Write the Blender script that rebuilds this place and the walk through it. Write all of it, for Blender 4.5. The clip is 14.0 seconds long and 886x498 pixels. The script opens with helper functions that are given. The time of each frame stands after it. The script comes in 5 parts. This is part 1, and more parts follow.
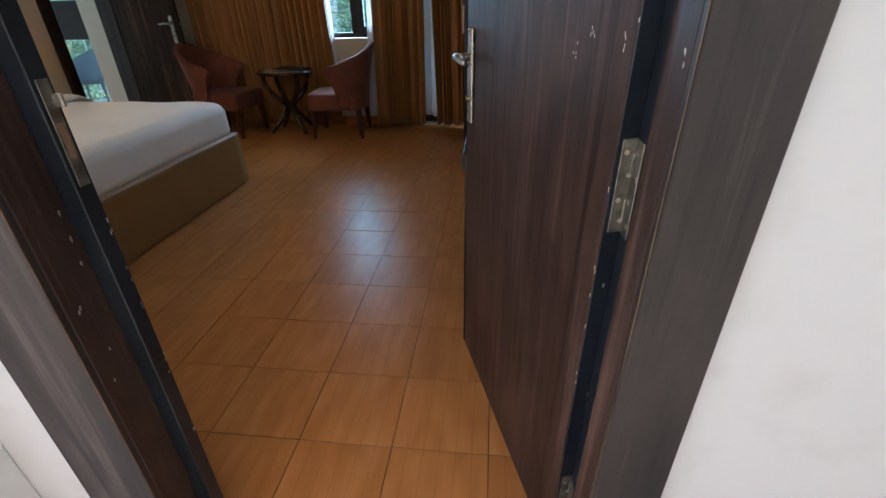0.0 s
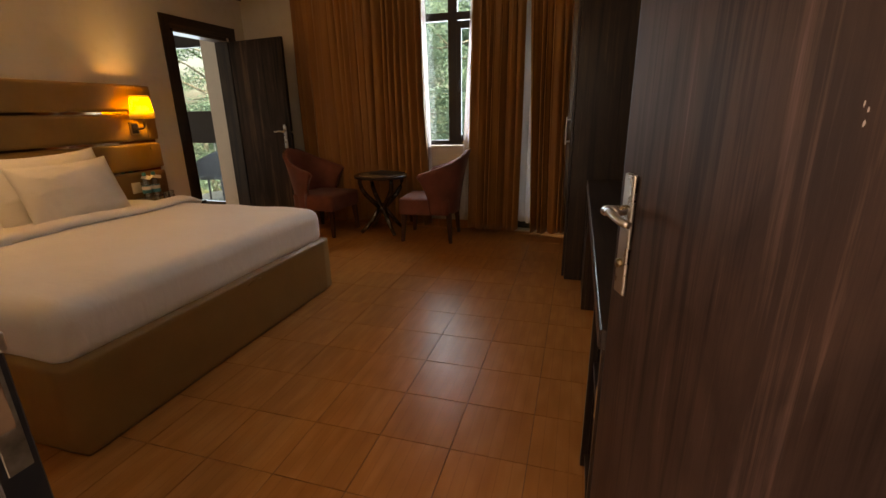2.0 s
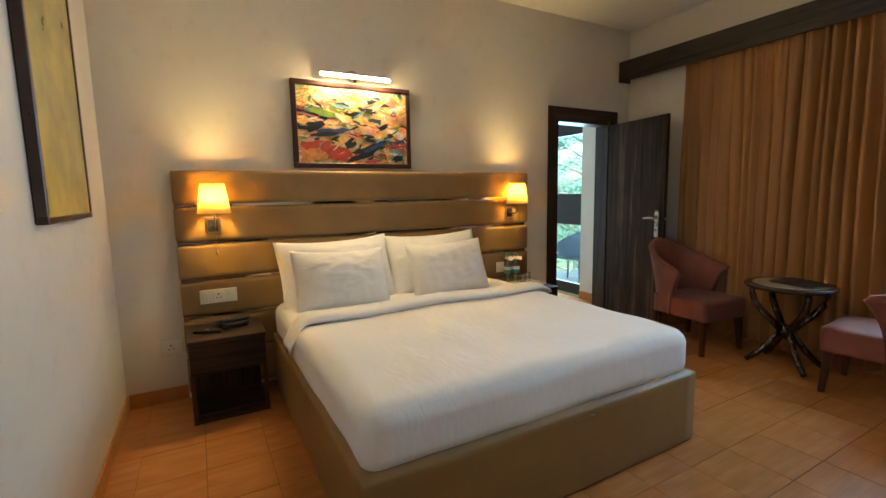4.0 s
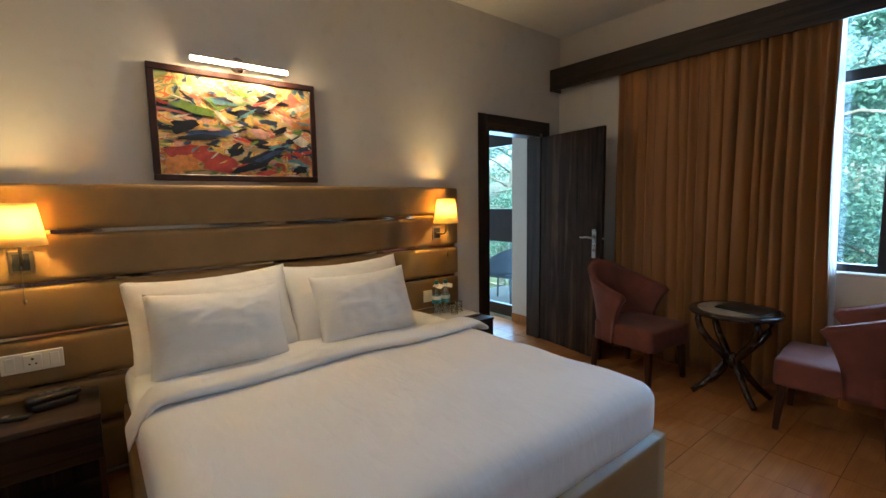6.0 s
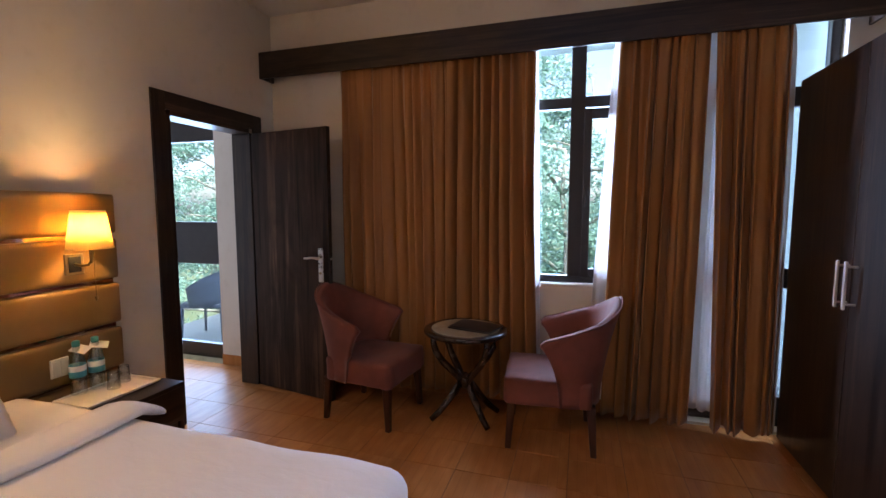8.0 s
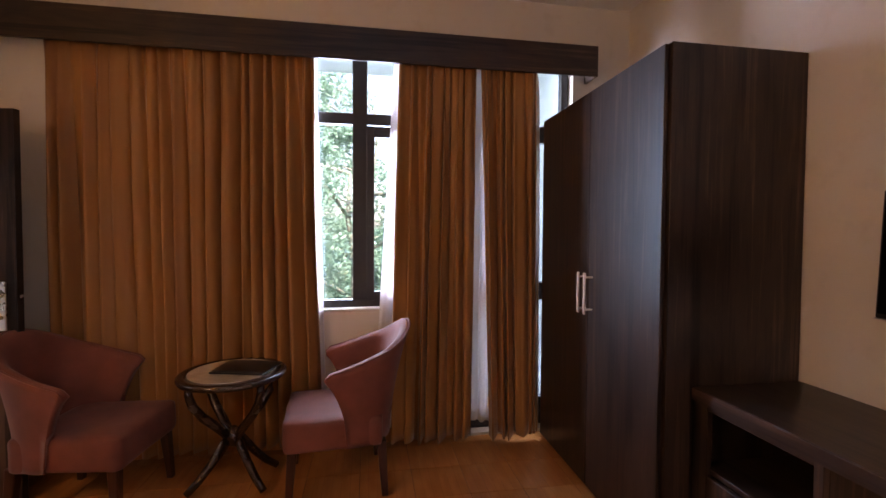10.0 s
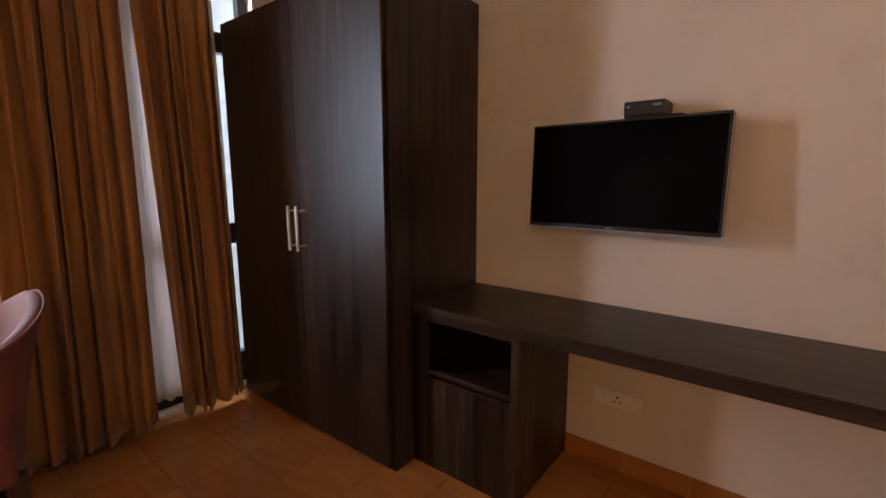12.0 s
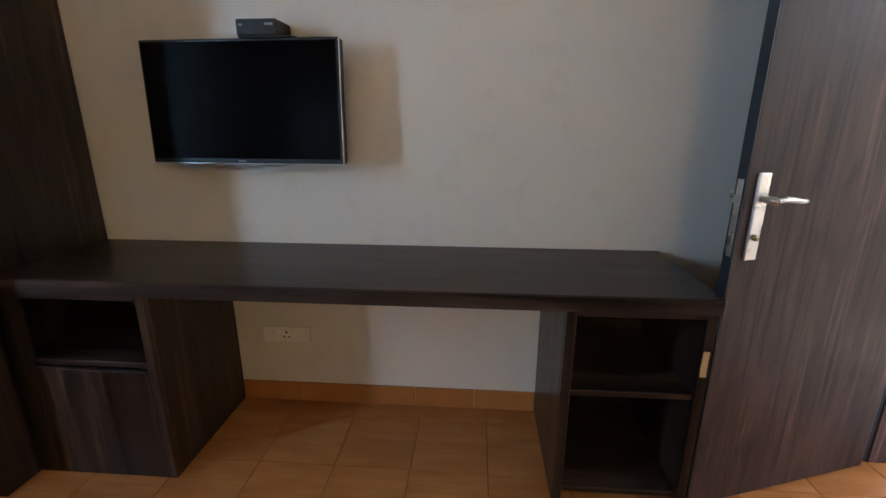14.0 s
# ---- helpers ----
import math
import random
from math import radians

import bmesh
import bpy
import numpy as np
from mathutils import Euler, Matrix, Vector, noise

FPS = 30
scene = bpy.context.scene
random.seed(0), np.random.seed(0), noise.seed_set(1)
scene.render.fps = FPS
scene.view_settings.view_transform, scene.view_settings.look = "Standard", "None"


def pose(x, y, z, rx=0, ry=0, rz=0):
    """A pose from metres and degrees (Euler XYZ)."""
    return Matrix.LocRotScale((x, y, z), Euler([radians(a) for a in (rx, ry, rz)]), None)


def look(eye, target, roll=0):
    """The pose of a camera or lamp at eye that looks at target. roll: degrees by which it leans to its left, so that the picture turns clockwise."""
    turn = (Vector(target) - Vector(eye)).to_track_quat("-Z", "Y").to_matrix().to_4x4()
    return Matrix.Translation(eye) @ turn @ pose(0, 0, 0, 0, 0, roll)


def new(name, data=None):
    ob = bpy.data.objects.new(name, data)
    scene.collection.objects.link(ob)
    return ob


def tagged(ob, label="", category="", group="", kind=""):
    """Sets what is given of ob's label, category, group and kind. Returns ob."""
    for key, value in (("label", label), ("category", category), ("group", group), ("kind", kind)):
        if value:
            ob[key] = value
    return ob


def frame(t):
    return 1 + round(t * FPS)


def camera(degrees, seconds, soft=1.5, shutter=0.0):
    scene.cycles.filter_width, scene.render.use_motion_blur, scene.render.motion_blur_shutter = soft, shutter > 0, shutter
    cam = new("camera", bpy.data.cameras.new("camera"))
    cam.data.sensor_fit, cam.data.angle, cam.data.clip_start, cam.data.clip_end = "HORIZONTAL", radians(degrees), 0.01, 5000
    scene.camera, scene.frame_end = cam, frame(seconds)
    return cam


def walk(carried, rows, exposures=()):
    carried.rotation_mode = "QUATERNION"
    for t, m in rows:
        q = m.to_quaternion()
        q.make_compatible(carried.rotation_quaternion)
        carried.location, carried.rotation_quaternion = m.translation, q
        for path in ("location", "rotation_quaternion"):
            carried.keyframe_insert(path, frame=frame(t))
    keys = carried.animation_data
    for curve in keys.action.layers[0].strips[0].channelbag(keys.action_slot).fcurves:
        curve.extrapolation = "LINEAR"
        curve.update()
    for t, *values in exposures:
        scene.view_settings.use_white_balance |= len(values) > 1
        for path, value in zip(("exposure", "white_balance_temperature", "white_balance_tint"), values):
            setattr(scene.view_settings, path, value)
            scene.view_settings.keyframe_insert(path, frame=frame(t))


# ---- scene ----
cam = camera(89.9, 14.0)
METRES, EYE, TILT, LEAN, TURN = 8.0, 1.5, 0.0, 0.0, 3.7
PATH = [
    (0, (1.161, 1.123, 1.236), (0.964, 2.865, 0.275), -1.0),
    (0.5, (1.168, 1.132, 1.244), (0.928, 2.893, 0.328), -1.0),
    (1, (1.15, 1.218, 1.264), (0.886, 3.012, 0.422), -1.0),
    (1.5, (1.06, 1.378, 1.297), (0.705, 3.21, 0.576), -1.1),
    (2, (0.987, 1.54, 1.308), (0.433, 3.367, 0.713), -1.0),
    (2.5, (0.915, 1.708, 1.357), (0.094, 3.468, 0.88), -0.9),
    (3, (0.812, 1.827, 1.379), (-0.362, 3.4, 0.993), -1.7),
    (3.5, (0.693, 1.973, 1.377), (-0.852, 3.207, 1.073), -1.6),
    (3.7, (0.643, 2.025, 1.376), (-1.021, 3.101, 1.105), -1.1),
    (5.8, (0.136, 2.391, 1.455), (-1.464, 3.572, 1.241), -0.9),
    (6, (0.063, 2.444, 1.453), (-1.491, 3.685, 1.242), -0.9),
    (6.5, (-0.102, 2.649, 1.472), (-1.539, 4.023, 1.257), -1.1),
    (7, (-0.215, 2.819, 1.463), (-1.438, 4.386, 1.244), -0.8),
    (7.5, (-0.317, 2.974, 1.485), (-1.232, 4.739, 1.275), -0.2),
    (8, (-0.315, 3.07, 1.49), (-0.908, 4.972, 1.306), -0.0),
    (8.2, (-0.297, 3.088, 1.497), (-0.774, 5.022, 1.319), 0.0),
    (10.3, (-0.3, 3.397, 1.429), (0.204, 5.331, 1.371), -0.0),
    (10.5, (-0.306, 3.455, 1.419), (0.331, 5.349, 1.341), -0.2),
    (11, (-0.372, 3.578, 1.41), (0.593, 5.326, 1.281), -0.2),
    (11.5, (-0.433, 3.628, 1.397), (0.834, 5.16, 1.183), -0.4),
    (12, (-0.424, 3.648, 1.374), (1.13, 4.867, 1.062), -0.1),
    (12.5, (-0.367, 3.588, 1.351), (1.397, 4.458, 0.986), 0.4),
    (13, (-0.313, 3.508, 1.353), (1.567, 4.042, 0.926), 0.4),
    (13.5, (-0.283, 3.428, 1.341), (1.634, 3.724, 0.855), 0.1),
    (14, (-0.239, 3.33, 1.315), (1.679, 3.473, 0.766), 0.1),
]

GAPS = [(4.65, (0.395, 2.205, 1.42), (-1.375, 3.107, 1.187), -1.0)]
EXPOSURES = [(0.0, 2.4, 7200, 16), (1.0, 2.2, 7700, 18), (1.6, 1.95, 11000, 30), (2.1, 2.2, 15500, 39), (2.5, 2.8, 13500, 32), (3.5, 3.25, 8200, 12), (6.0, 2.65, 6500, 17),
             (6.5, 2.7, 6700, 19), (8.0, 2.8, 7400, 41), (10.5, 3.05, 9800, 53), (11.5, 3.0, 10800, 53), (12.0, 2.65, 11500, 51), (12.7, 2.45, 11800, 41), (13.4, 2.6, 10200, 33), (14.0, 2.9, 6900, 17)]
walk(cam, [(t, look(eye, target, roll)) for t, eye, target, roll in sorted(PATH + GAPS)], EXPOSURES)

# ---- world and lights ----
SUN_ELEVATION, SUN_AZIMUTH = 52.0, 150.0
world = bpy.data.worlds.new("sky")
scene.world = world
world.use_nodes = True
wn = world.node_tree.nodes
sky = wn.new("ShaderNodeTexSky")
sky.sky_type, sky.sun_disc = "NISHITA", False
sky.sun_elevation, sky.sun_rotation = radians(SUN_ELEVATION), radians(SUN_AZIMUTH)
sky.air_density, sky.dust_density = 1.0, 3.0
wn["Background"].inputs["Strength"].default_value = 0.15
world.node_tree.links.new(sky.outputs["Color"], wn["Background"].inputs["Color"])

sun_data = bpy.data.lights.new("sun", "SUN")
sun_data.energy, sun_data.angle, sun_data.color = 5.0, radians(0.6), (1.0, 0.94, 0.85)
sun = new("sun", sun_data)
az, el = radians(SUN_AZIMUTH), radians(SUN_ELEVATION)
sun.matrix_world = look((math.sin(az) * math.cos(el) * 40, math.cos(az) * math.cos(el) * 40, math.sin(el) * 40), (0, 0, 0))

LAMP_WATTS, LAMP_COLOUR = 3.6, (1.0, 0.755, 0.33)
TUBE_STRENGTH = 55.0


def window_light(name, x, z, wide, tall, watts, y=6.64):
    """Sky light entering through a window, from just outside its glass."""
    data = bpy.data.lights.new(name, "AREA")
    data.shape, data.size, data.size_y, data.energy, data.color = "RECTANGLE", wide, tall, watts, (0.43, 0.68, 1.0)
    ob = new(name, data)
    ob.matrix_world = look((x, y, z), (x, 5.0, z))


window_light("sky_light_window", -0.94, 1.85, 2.2, 1.9, 92.0, 7.25)
window_light("sky_light_balcony_door", 0.765, 1.42, 0.7, 2.5, 0.8)
window_light("sky_light_lobby_door", -4.03, 1.25, 0.75, 2.3, 16.0)


# ---- materials ----
def material(name):
    m = bpy.data.materials.new(name)
    m.use_nodes = True
    return m, m.node_tree.nodes, m.node_tree.links, m.node_tree.nodes["Principled BSDF"]


def ramp(nodes, stops, mode="LINEAR"):
    r = nodes.new("ShaderNodeValToRGB")
    r.color_ramp.interpolation = mode
    el_ = r.color_ramp.elements
    while len(el_) < len(stops):
        el_.new(0.5)
    for e, (p, c) in zip(el_, stops):
        e.position, e.color = p, (*c, 1)
    return r


def coords(nodes, links, scale=(1, 1, 1), kind="Object", turn=(0, 0, 0)):
    tc, mp = nodes.new("ShaderNodeTexCoord"), nodes.new("ShaderNodeMapping")
    mp.inputs["Scale"].default_value = scale
    mp.inputs["Rotation"].default_value = turn
    links.new(tc.outputs[kind], mp.inputs["Vector"])
    return mp.outputs["Vector"]


def noise_tex(nodes, links, vec, scale, detail=4.0, rough=0.55, distort=0.0):
    n = nodes.new("ShaderNodeTexNoise")
    n.inputs["Scale"].default_value, n.inputs["Detail"].default_value = scale, detail
    n.inputs["Roughness"].default_value, n.inputs["Distortion"].default_value = rough, distort
    links.new(vec, n.inputs["Vector"])
    return n


def mixed(nodes, links, fac, a, b, mode="MIX"):
    m = nodes.new("ShaderNodeMix")
    m.data_type, m.blend_type = "RGBA", mode
    for key, v in ((0, fac), (6, a), (7, b)):
        if isinstance(v, bpy.types.NodeSocket):
            links.new(v, m.inputs[key])
        elif key == 0:
            m.inputs[0].default_value = v
        else:
            m.inputs[key].default_value = (*v, 1)
    return m.outputs[2]


def bump(nodes, links, bsdf, height, strength, distance=0.002):
    b = nodes.new("ShaderNodeBump")
    b.inputs["Strength"].default_value, b.inputs["Distance"].default_value = strength, distance
    links.new(height, b.inputs["Height"])
    links.new(b.outputs["Normal"], bsdf.inputs["Normal"])


def plain(name, colour, rough=0.5, metal=0.0, spread=0.12, scale=14.0, relief=0.1, grain=160.0, sheen=0.0, coat=0.0):
    """A painted, plastic or metal surface with mottling at two scales."""
    m, n, l, b = material(name)
    v = coords(n, l)
    big, small = noise_tex(n, l, v, scale), noise_tex(n, l, v, grain, 2)
    dark, light = tuple(c * (1 - spread) for c in colour), tuple(min(1, c * (1 + spread)) for c in colour)
    r = ramp(n, [(0.3, dark), (0.7, light)])
    l.new(big.outputs["Fac"], r.inputs["Fac"])
    l.new(r.outputs["Color"], b.inputs["Base Color"])
    b.inputs["Metallic"].default_value = metal
    rr = n.new("ShaderNodeMapRange")
    rr.inputs["To Min"].default_value, rr.inputs["To Max"].default_value = max(0.02, rough - 0.07), min(1, rough + 0.07)
    l.new(big.outputs["Fac"], rr.inputs["Value"])
    l.new(rr.outputs["Result"], b.inputs["Roughness"])
    b.inputs["Sheen Weight"].default_value = sheen
    b.inputs["Coat Weight"].default_value = coat
    if relief:
        bump(n, l, b, small.outputs["Fac"], relief)
    return m


def wood(name, grain_axis, dark, light, rough=0.30, streak=1.0, broad_share=0.74):
    """Laminate with long grain streaks along one axis."""
    m, n, l, b = material(name)
    wander = [3.0, 3.0, 3.0]
    wander["xyz".index(grain_axis)] = 1.1
    drift = noise_tex(n, l, coords(n, l, tuple(wander)), 1.0, 2, 0.5)

    def grained(across, along):
        # the grain wanders a little to either side, as if round knots
        sc = [across] * 3
        sc["xyz".index(grain_axis)] = along
        add_ = n.new("ShaderNodeVectorMath")
        add_.operation = "MULTIPLY_ADD"
        l.new(drift.outputs["Color"], add_.inputs[0])
        add_.inputs[1].default_value = tuple(0.016 * c for c in sc)
        l.new(coords(n, l, tuple(sc)), add_.inputs[2])
        return add_.outputs[0]

    fine = noise_tex(n, l, grained(80.0, 2.2), 1.0, 6, 0.65, 0.3)
    wide_a = noise_tex(n, l, grained(19.0, 0.8), 1.0, 3, 0.6, 0.6)
    wide_b = noise_tex(n, l, grained(8.0, 0.35), 1.0, 2, 0.5, 0.8)
    wide = n.new("ShaderNodeMix")
    wide.data_type = "FLOAT"
    wide.inputs[0].default_value = 0.42
    l.new(wide_a.outputs["Fac"], wide.inputs[2])
    l.new(wide_b.outputs["Fac"], wide.inputs[3])
    add = n.new("ShaderNodeMath")
    add.operation = "MULTIPLY_ADD"
    add.inputs[1].default_value = 1 - broad_share
    l.new(fine.outputs["Fac"], add.inputs[0])
    half = n.new("ShaderNodeMath")
    half.operation = "MULTIPLY"
    half.inputs[1].default_value = broad_share
    l.new(wide.outputs[0], half.inputs[0])
    l.new(half.outputs[0], add.inputs[2])
    mid = tuple((a + c) / 2 for a, c in zip(dark, light))
    r = ramp(n, [(0.40, dark), (0.49, tuple(c * 0.72 for c in mid)), (0.53, tuple(c * 0.62 for c in mid)), (0.625, light)])
    l.new(add.outputs[0], r.inputs["Fac"])
    # cloudy darker and lighter patches, as round knots
    cloud = noise_tex(n, l, grained(7.0, 2.4), 1.0, 4, 0.6, 0.9)
    rc = ramp(n, [(0.32, (0.62, 0.62, 0.64)), (0.5, (0.98, 0.97, 0.96)), (0.68, (1.32, 1.28, 1.24))])
    l.new(cloud.outputs["Fac"], rc.inputs["Fac"])
    l.new(mixed(n, l, 1.0, r.outputs["Color"], rc.outputs["Color"], "MULTIPLY"), b.inputs["Base Color"])
    rr = n.new("ShaderNodeMapRange")
    rr.inputs["To Min"].default_value, rr.inputs["To Max"].default_value = rough - 0.08, rough + 0.12
    l.new(wide_b.outputs["Fac"], rr.inputs["Value"])
    l.new(rr.outputs["Result"], b.inputs["Roughness"])
    bump(n, l, b, fine.outputs["Fac"], 0.045 * streak, 0.001)
    return m


def wall_paint(name, colour):
    m, n, l, b = material(name)
    v = coords(n, l)
    big, mid, fine = noise_tex(n, l, v, 0.9, 3), noise_tex(n, l, v, 9, 5), noise_tex(n, l, v, 220, 2)
    r = ramp(n, [(0.3, tuple(c * 0.95 for c in colour)), (0.7, tuple(c * 1.03 for c in colour))])
    l.new(big.outputs["Fac"], r.inputs["Fac"])
    scuff = ramp(n, [(0.25, (0.93, 0.92, 0.9)), (0.45, (1, 1, 1))])
    l.new(mid.outputs["Fac"], scuff.inputs["Fac"])
    l.new(mixed(n, l, 1.0, r.outputs["Color"], scuff.outputs["Color"], "MULTIPLY"), b.inputs["Base Color"])
    b.inputs["Roughness"].default_value = 0.52
    bump(n, l, b, fine.outputs["Fac"], 0.12, 0.001)
    return m


def tile_material(name):
    """Orange-brown ceramic printed with narrow wooden strips."""
    m, n, l, b = material(name)
    info = n.new("ShaderNodeObjectInfo")
    comb, mul = n.new("ShaderNodeCombineXYZ"), n.new("ShaderNodeMath")
    mul.operation, mul.inputs[1].default_value = "MULTIPLY", 90.0
    l.new(info.outputs["Random"], mul.inputs[0])
    l.new(mul.outputs[0], comb.inputs[2])

    def shifted(scale):
        add = n.new("ShaderNodeVectorMath")
        add.operation = "ADD"
        l.new(coords(n, l, scale), add.inputs[0])
        l.new(comb.outputs[0], add.inputs[1])
        return add.outputs[0]

    fine = noise_tex(n, l, shifted((60, 5, 1)), 1.0, 4, 0.6, 0.3)
    block = noise_tex(n, l, shifted((19, 5, 1)), 1.0, 1, 0.4, 0.1)
    sep, mod, cmp_ = n.new("ShaderNodeSeparateXYZ"), n.new("ShaderNodeMath"), n.new("ShaderNodeMath")
    l.new(coords(n, l), sep.inputs[0])
    mod.operation, mod.inputs[1].default_value = "PINGPONG", 0.0256
    l.new(sep.outputs[0], mod.inputs[0])
    cmp_.operation, cmp_.inputs[1].default_value = "LESS_THAN", 0.0008
    l.new(mod.outputs[0], cmp_.inputs[0])
    r = ramp(n, [(0.25, (0.395, 0.150, 0.043)), (0.5, (0.44, 0.176, 0.054)), (0.75, (0.495, 0.212, 0.072))])
    l.new(block.outputs["Fac"], r.inputs["Fac"])
    grain = ramp(n, [(0.3, (0.96, 0.955, 0.95)), (0.65, (1.02, 1.02, 1.02))])
    l.new(fine.outputs["Fac"], grain.inputs["Fac"])
    var = ramp(n, [(0.0, (0.95, 0.945, 0.94)), (1.0, (1.04, 1.04, 1.04))])
    l.new(info.outputs["Random"], var.inputs["Fac"])
    c = mixed(n, l, 1.0, r.outputs["Color"], var.outputs["Color"], "MULTIPLY")
    c = mixed(n, l, 1.0, c, grain.outputs["Color"], "MULTIPLY")
    dim = n.new("ShaderNodeMath")
    dim.operation, dim.inputs[1].default_value = "MULTIPLY", 0.5
    l.new(cmp_.outputs[0], dim.inputs[0])
    l.new(mixed(n, l, dim.outputs[0], c, (0.16, 0.06, 0.02)), b.inputs["Base Color"])
    wear = noise_tex(n, l, coords(n, l, (1, 1, 1), "Generated"), 5.0, 4)
    rr = n.new("ShaderNodeMapRange")
    b.inputs["Specular IOR Level"].default_value = 0.19
    rr.inputs["To Min"].default_value, rr.inputs["To Max"].default_value = 0.27, 0.33
    l.new(wear.outputs["Fac"], rr.inputs["Value"])
    l.new(rr.outputs["Result"], b.inputs["Roughness"])
    bump(n, l, b, fine.outputs["Fac"], 0.1, 0.001)
    return m


def fabric(name, dark, light, weave=900.0, stripe=0.0, rough=0.85, sheen=0.25, wrinkle=0.0):
    m, n, l, b = material(name)
    v = coords(n, l)
    big = noise_tex(n, l, v, 5.0, 4)
    fine = noise_tex(n, l, v, weave, 1)
    r = ramp(n, [(0.3, dark), (0.7, light)])
    if stripe:
        vs = coords(n, l, (stripe, stripe, 0.6))
        st = noise_tex(n, l, vs, 1.0, 3)
        l.new(st.outputs["Fac"], r.inputs["Fac"])
    else:
        l.new(big.outputs["Fac"], r.inputs["Fac"])
    l.new(r.outputs["Color"], b.inputs["Base Color"])
    b.inputs["Roughness"].default_value = rough
    b.inputs["Sheen Weight"].default_value = sheen
    if wrinkle:
        w = noise_tex(n, l, coords(n, l, (1.0, 2.2, 1.0)), 7.0, 5, 0.55, 0.6)
        add = n.new("ShaderNodeMath")
        add.operation, add.inputs[1].default_value = "MULTIPLY_ADD", 0.06
        l.new(fine.outputs["Fac"], add.inputs[0])
        l.new(w.outputs["Fac"], add.inputs[2])
        bump(n, l, b, add.outputs[0], wrinkle, 0.012)
    else:
        bump(n, l, b, fine.outputs["Fac"], 0.15, 0.001)
    return m


def glass_pane(name, tint=(1, 1, 1), gloss=0.05):
    m, n, l, b = material(name)
    tr, gl, mx = n.new("ShaderNodeBsdfTransparent"), n.new("ShaderNodeBsdfGlossy"), n.new("ShaderNodeMixShader")
    tr.inputs["Color"].default_value = (*tint, 1)
    gl.inputs["Roughness"].default_value = 0.02
    mx.inputs[0].default_value = gloss
    l.new(tr.outputs[0], mx.inputs[1])
    l.new(gl.outputs[0], mx.inputs[2])
    l.new(mx.outputs[0], n["Material Output"].inputs["Surface"])
    n.remove(b)
    return m


def thin_cloth(name, colour, through_amount):
    """Cloth or shade that lets part of the light through."""
    m, n, l, b = material(name)
    v = coords(n, l)
    w = noise_tex(n, l, v, 500, 1)
    r = ramp(n, [(0.3, tuple(c * 0.92 for c in colour)), (0.7, colour)])
    l.new(w.outputs["Fac"], r.inputs["Fac"])
    l.new(r.outputs["Color"], b.inputs["Base Color"])
    b.inputs["Roughness"].default_value = 0.9
    t, mx = n.new("ShaderNodeBsdfTranslucent"), n.new("ShaderNodeMixShader")
    l.new(r.outputs["Color"], t.inputs["Color"])
    mx.inputs[0].default_value = through_amount
    l.new(b.outputs[0], mx.inputs[1])
    l.new(t.outputs[0], mx.inputs[2])
    l.new(mx.outputs[0], n["Material Output"].inputs["Surface"])
    return m


def glowing(name, colour, strength):
    m, n, l, b = material(name)
    b.inputs["Base Color"].default_value = (0.9, 0.9, 0.9, 1)
    b.inputs["Emission Color"].default_value = (*colour, 1)
    b.inputs["Emission Strength"].default_value = strength
    return m


def painting_material():
    """An abstract in orange, yellow, green, teal and near-black, in slanting strokes."""
    m, n, l, b = material("abstract_paint")
    v = coords(n, l, (1, 1.0, 1.7), turn=(radians(-18), 0, 0))
    warp = noise_tex(n, l, v, 3.2, 3, 0.5)
    wv = n.new("ShaderNodeVectorMath")
    wv.operation = "MULTIPLY_ADD"
    wv.inputs[1].default_value = (0.5, 0.5, 0.5)
    l.new(warp.outputs["Color"], wv.inputs[0])
    l.new(v, wv.inputs[2])
    a = noise_tex(n, l, wv.outputs[0], 7.5, 2.5, 0.5, 0.8)
    ra = ramp(n, [(0.0, (0.02, 0.03, 0.06)), (0.36, (0.03, 0.035, 0.05)), (0.40, (0.10, 0.2, 0.24)), (0.44, (0.45, 0.42, 0.16)), (0.47, (0.8, 0.42, 0.08)),
                  (0.52, (0.85, 0.62, 0.25)), (0.56, (0.75, 0.2, 0.06)), (0.60, (0.8, 0.7, 0.5)), (0.64, (0.55, 0.1, 0.08)), (0.70, (0.85, 0.78, 0.66))], "CONSTANT")
    l.new(a.outputs["Fac"], ra.inputs["Fac"])
    c = noise_tex(n, l, wv.outputs[0], 4.0, 2, 0.5, 0.5)
    rc = ramp(n, [(0.0, (0.06, 0.12, 0.18)), (0.38, (0.22, 0.3, 0.1)), (0.45, (0.62, 0.42, 0.16)), (0.52, (0.66, 0.5, 0.3)), (0.58, (0.62, 0.24, 0.12)), (0.66, (0.5, 0.14, 0.11))], "LINEAR")
    l.new(c.outputs["Fac"], rc.inputs["Fac"])
    sel = noise_tex(n, l, wv.outputs[0], 11.0, 2, 0.5, 0.4)
    rs = ramp(n, [(0.47, (0, 0, 0)), (0.51, (1, 1, 1))])
    l.new(sel.outputs["Fac"], rs.inputs["Fac"])
    l.new(mixed(n, l, rs.outputs["Color"], rc.outputs["Color"], ra.outputs["Color"]), b.inputs["Base Color"])
    b.inputs["Roughness"].default_value = 0.3
    b.inputs["Coat Weight"].default_value = 0.4
    bump(n, l, b, a.outputs["Fac"], 0.2, 0.002)
    return m


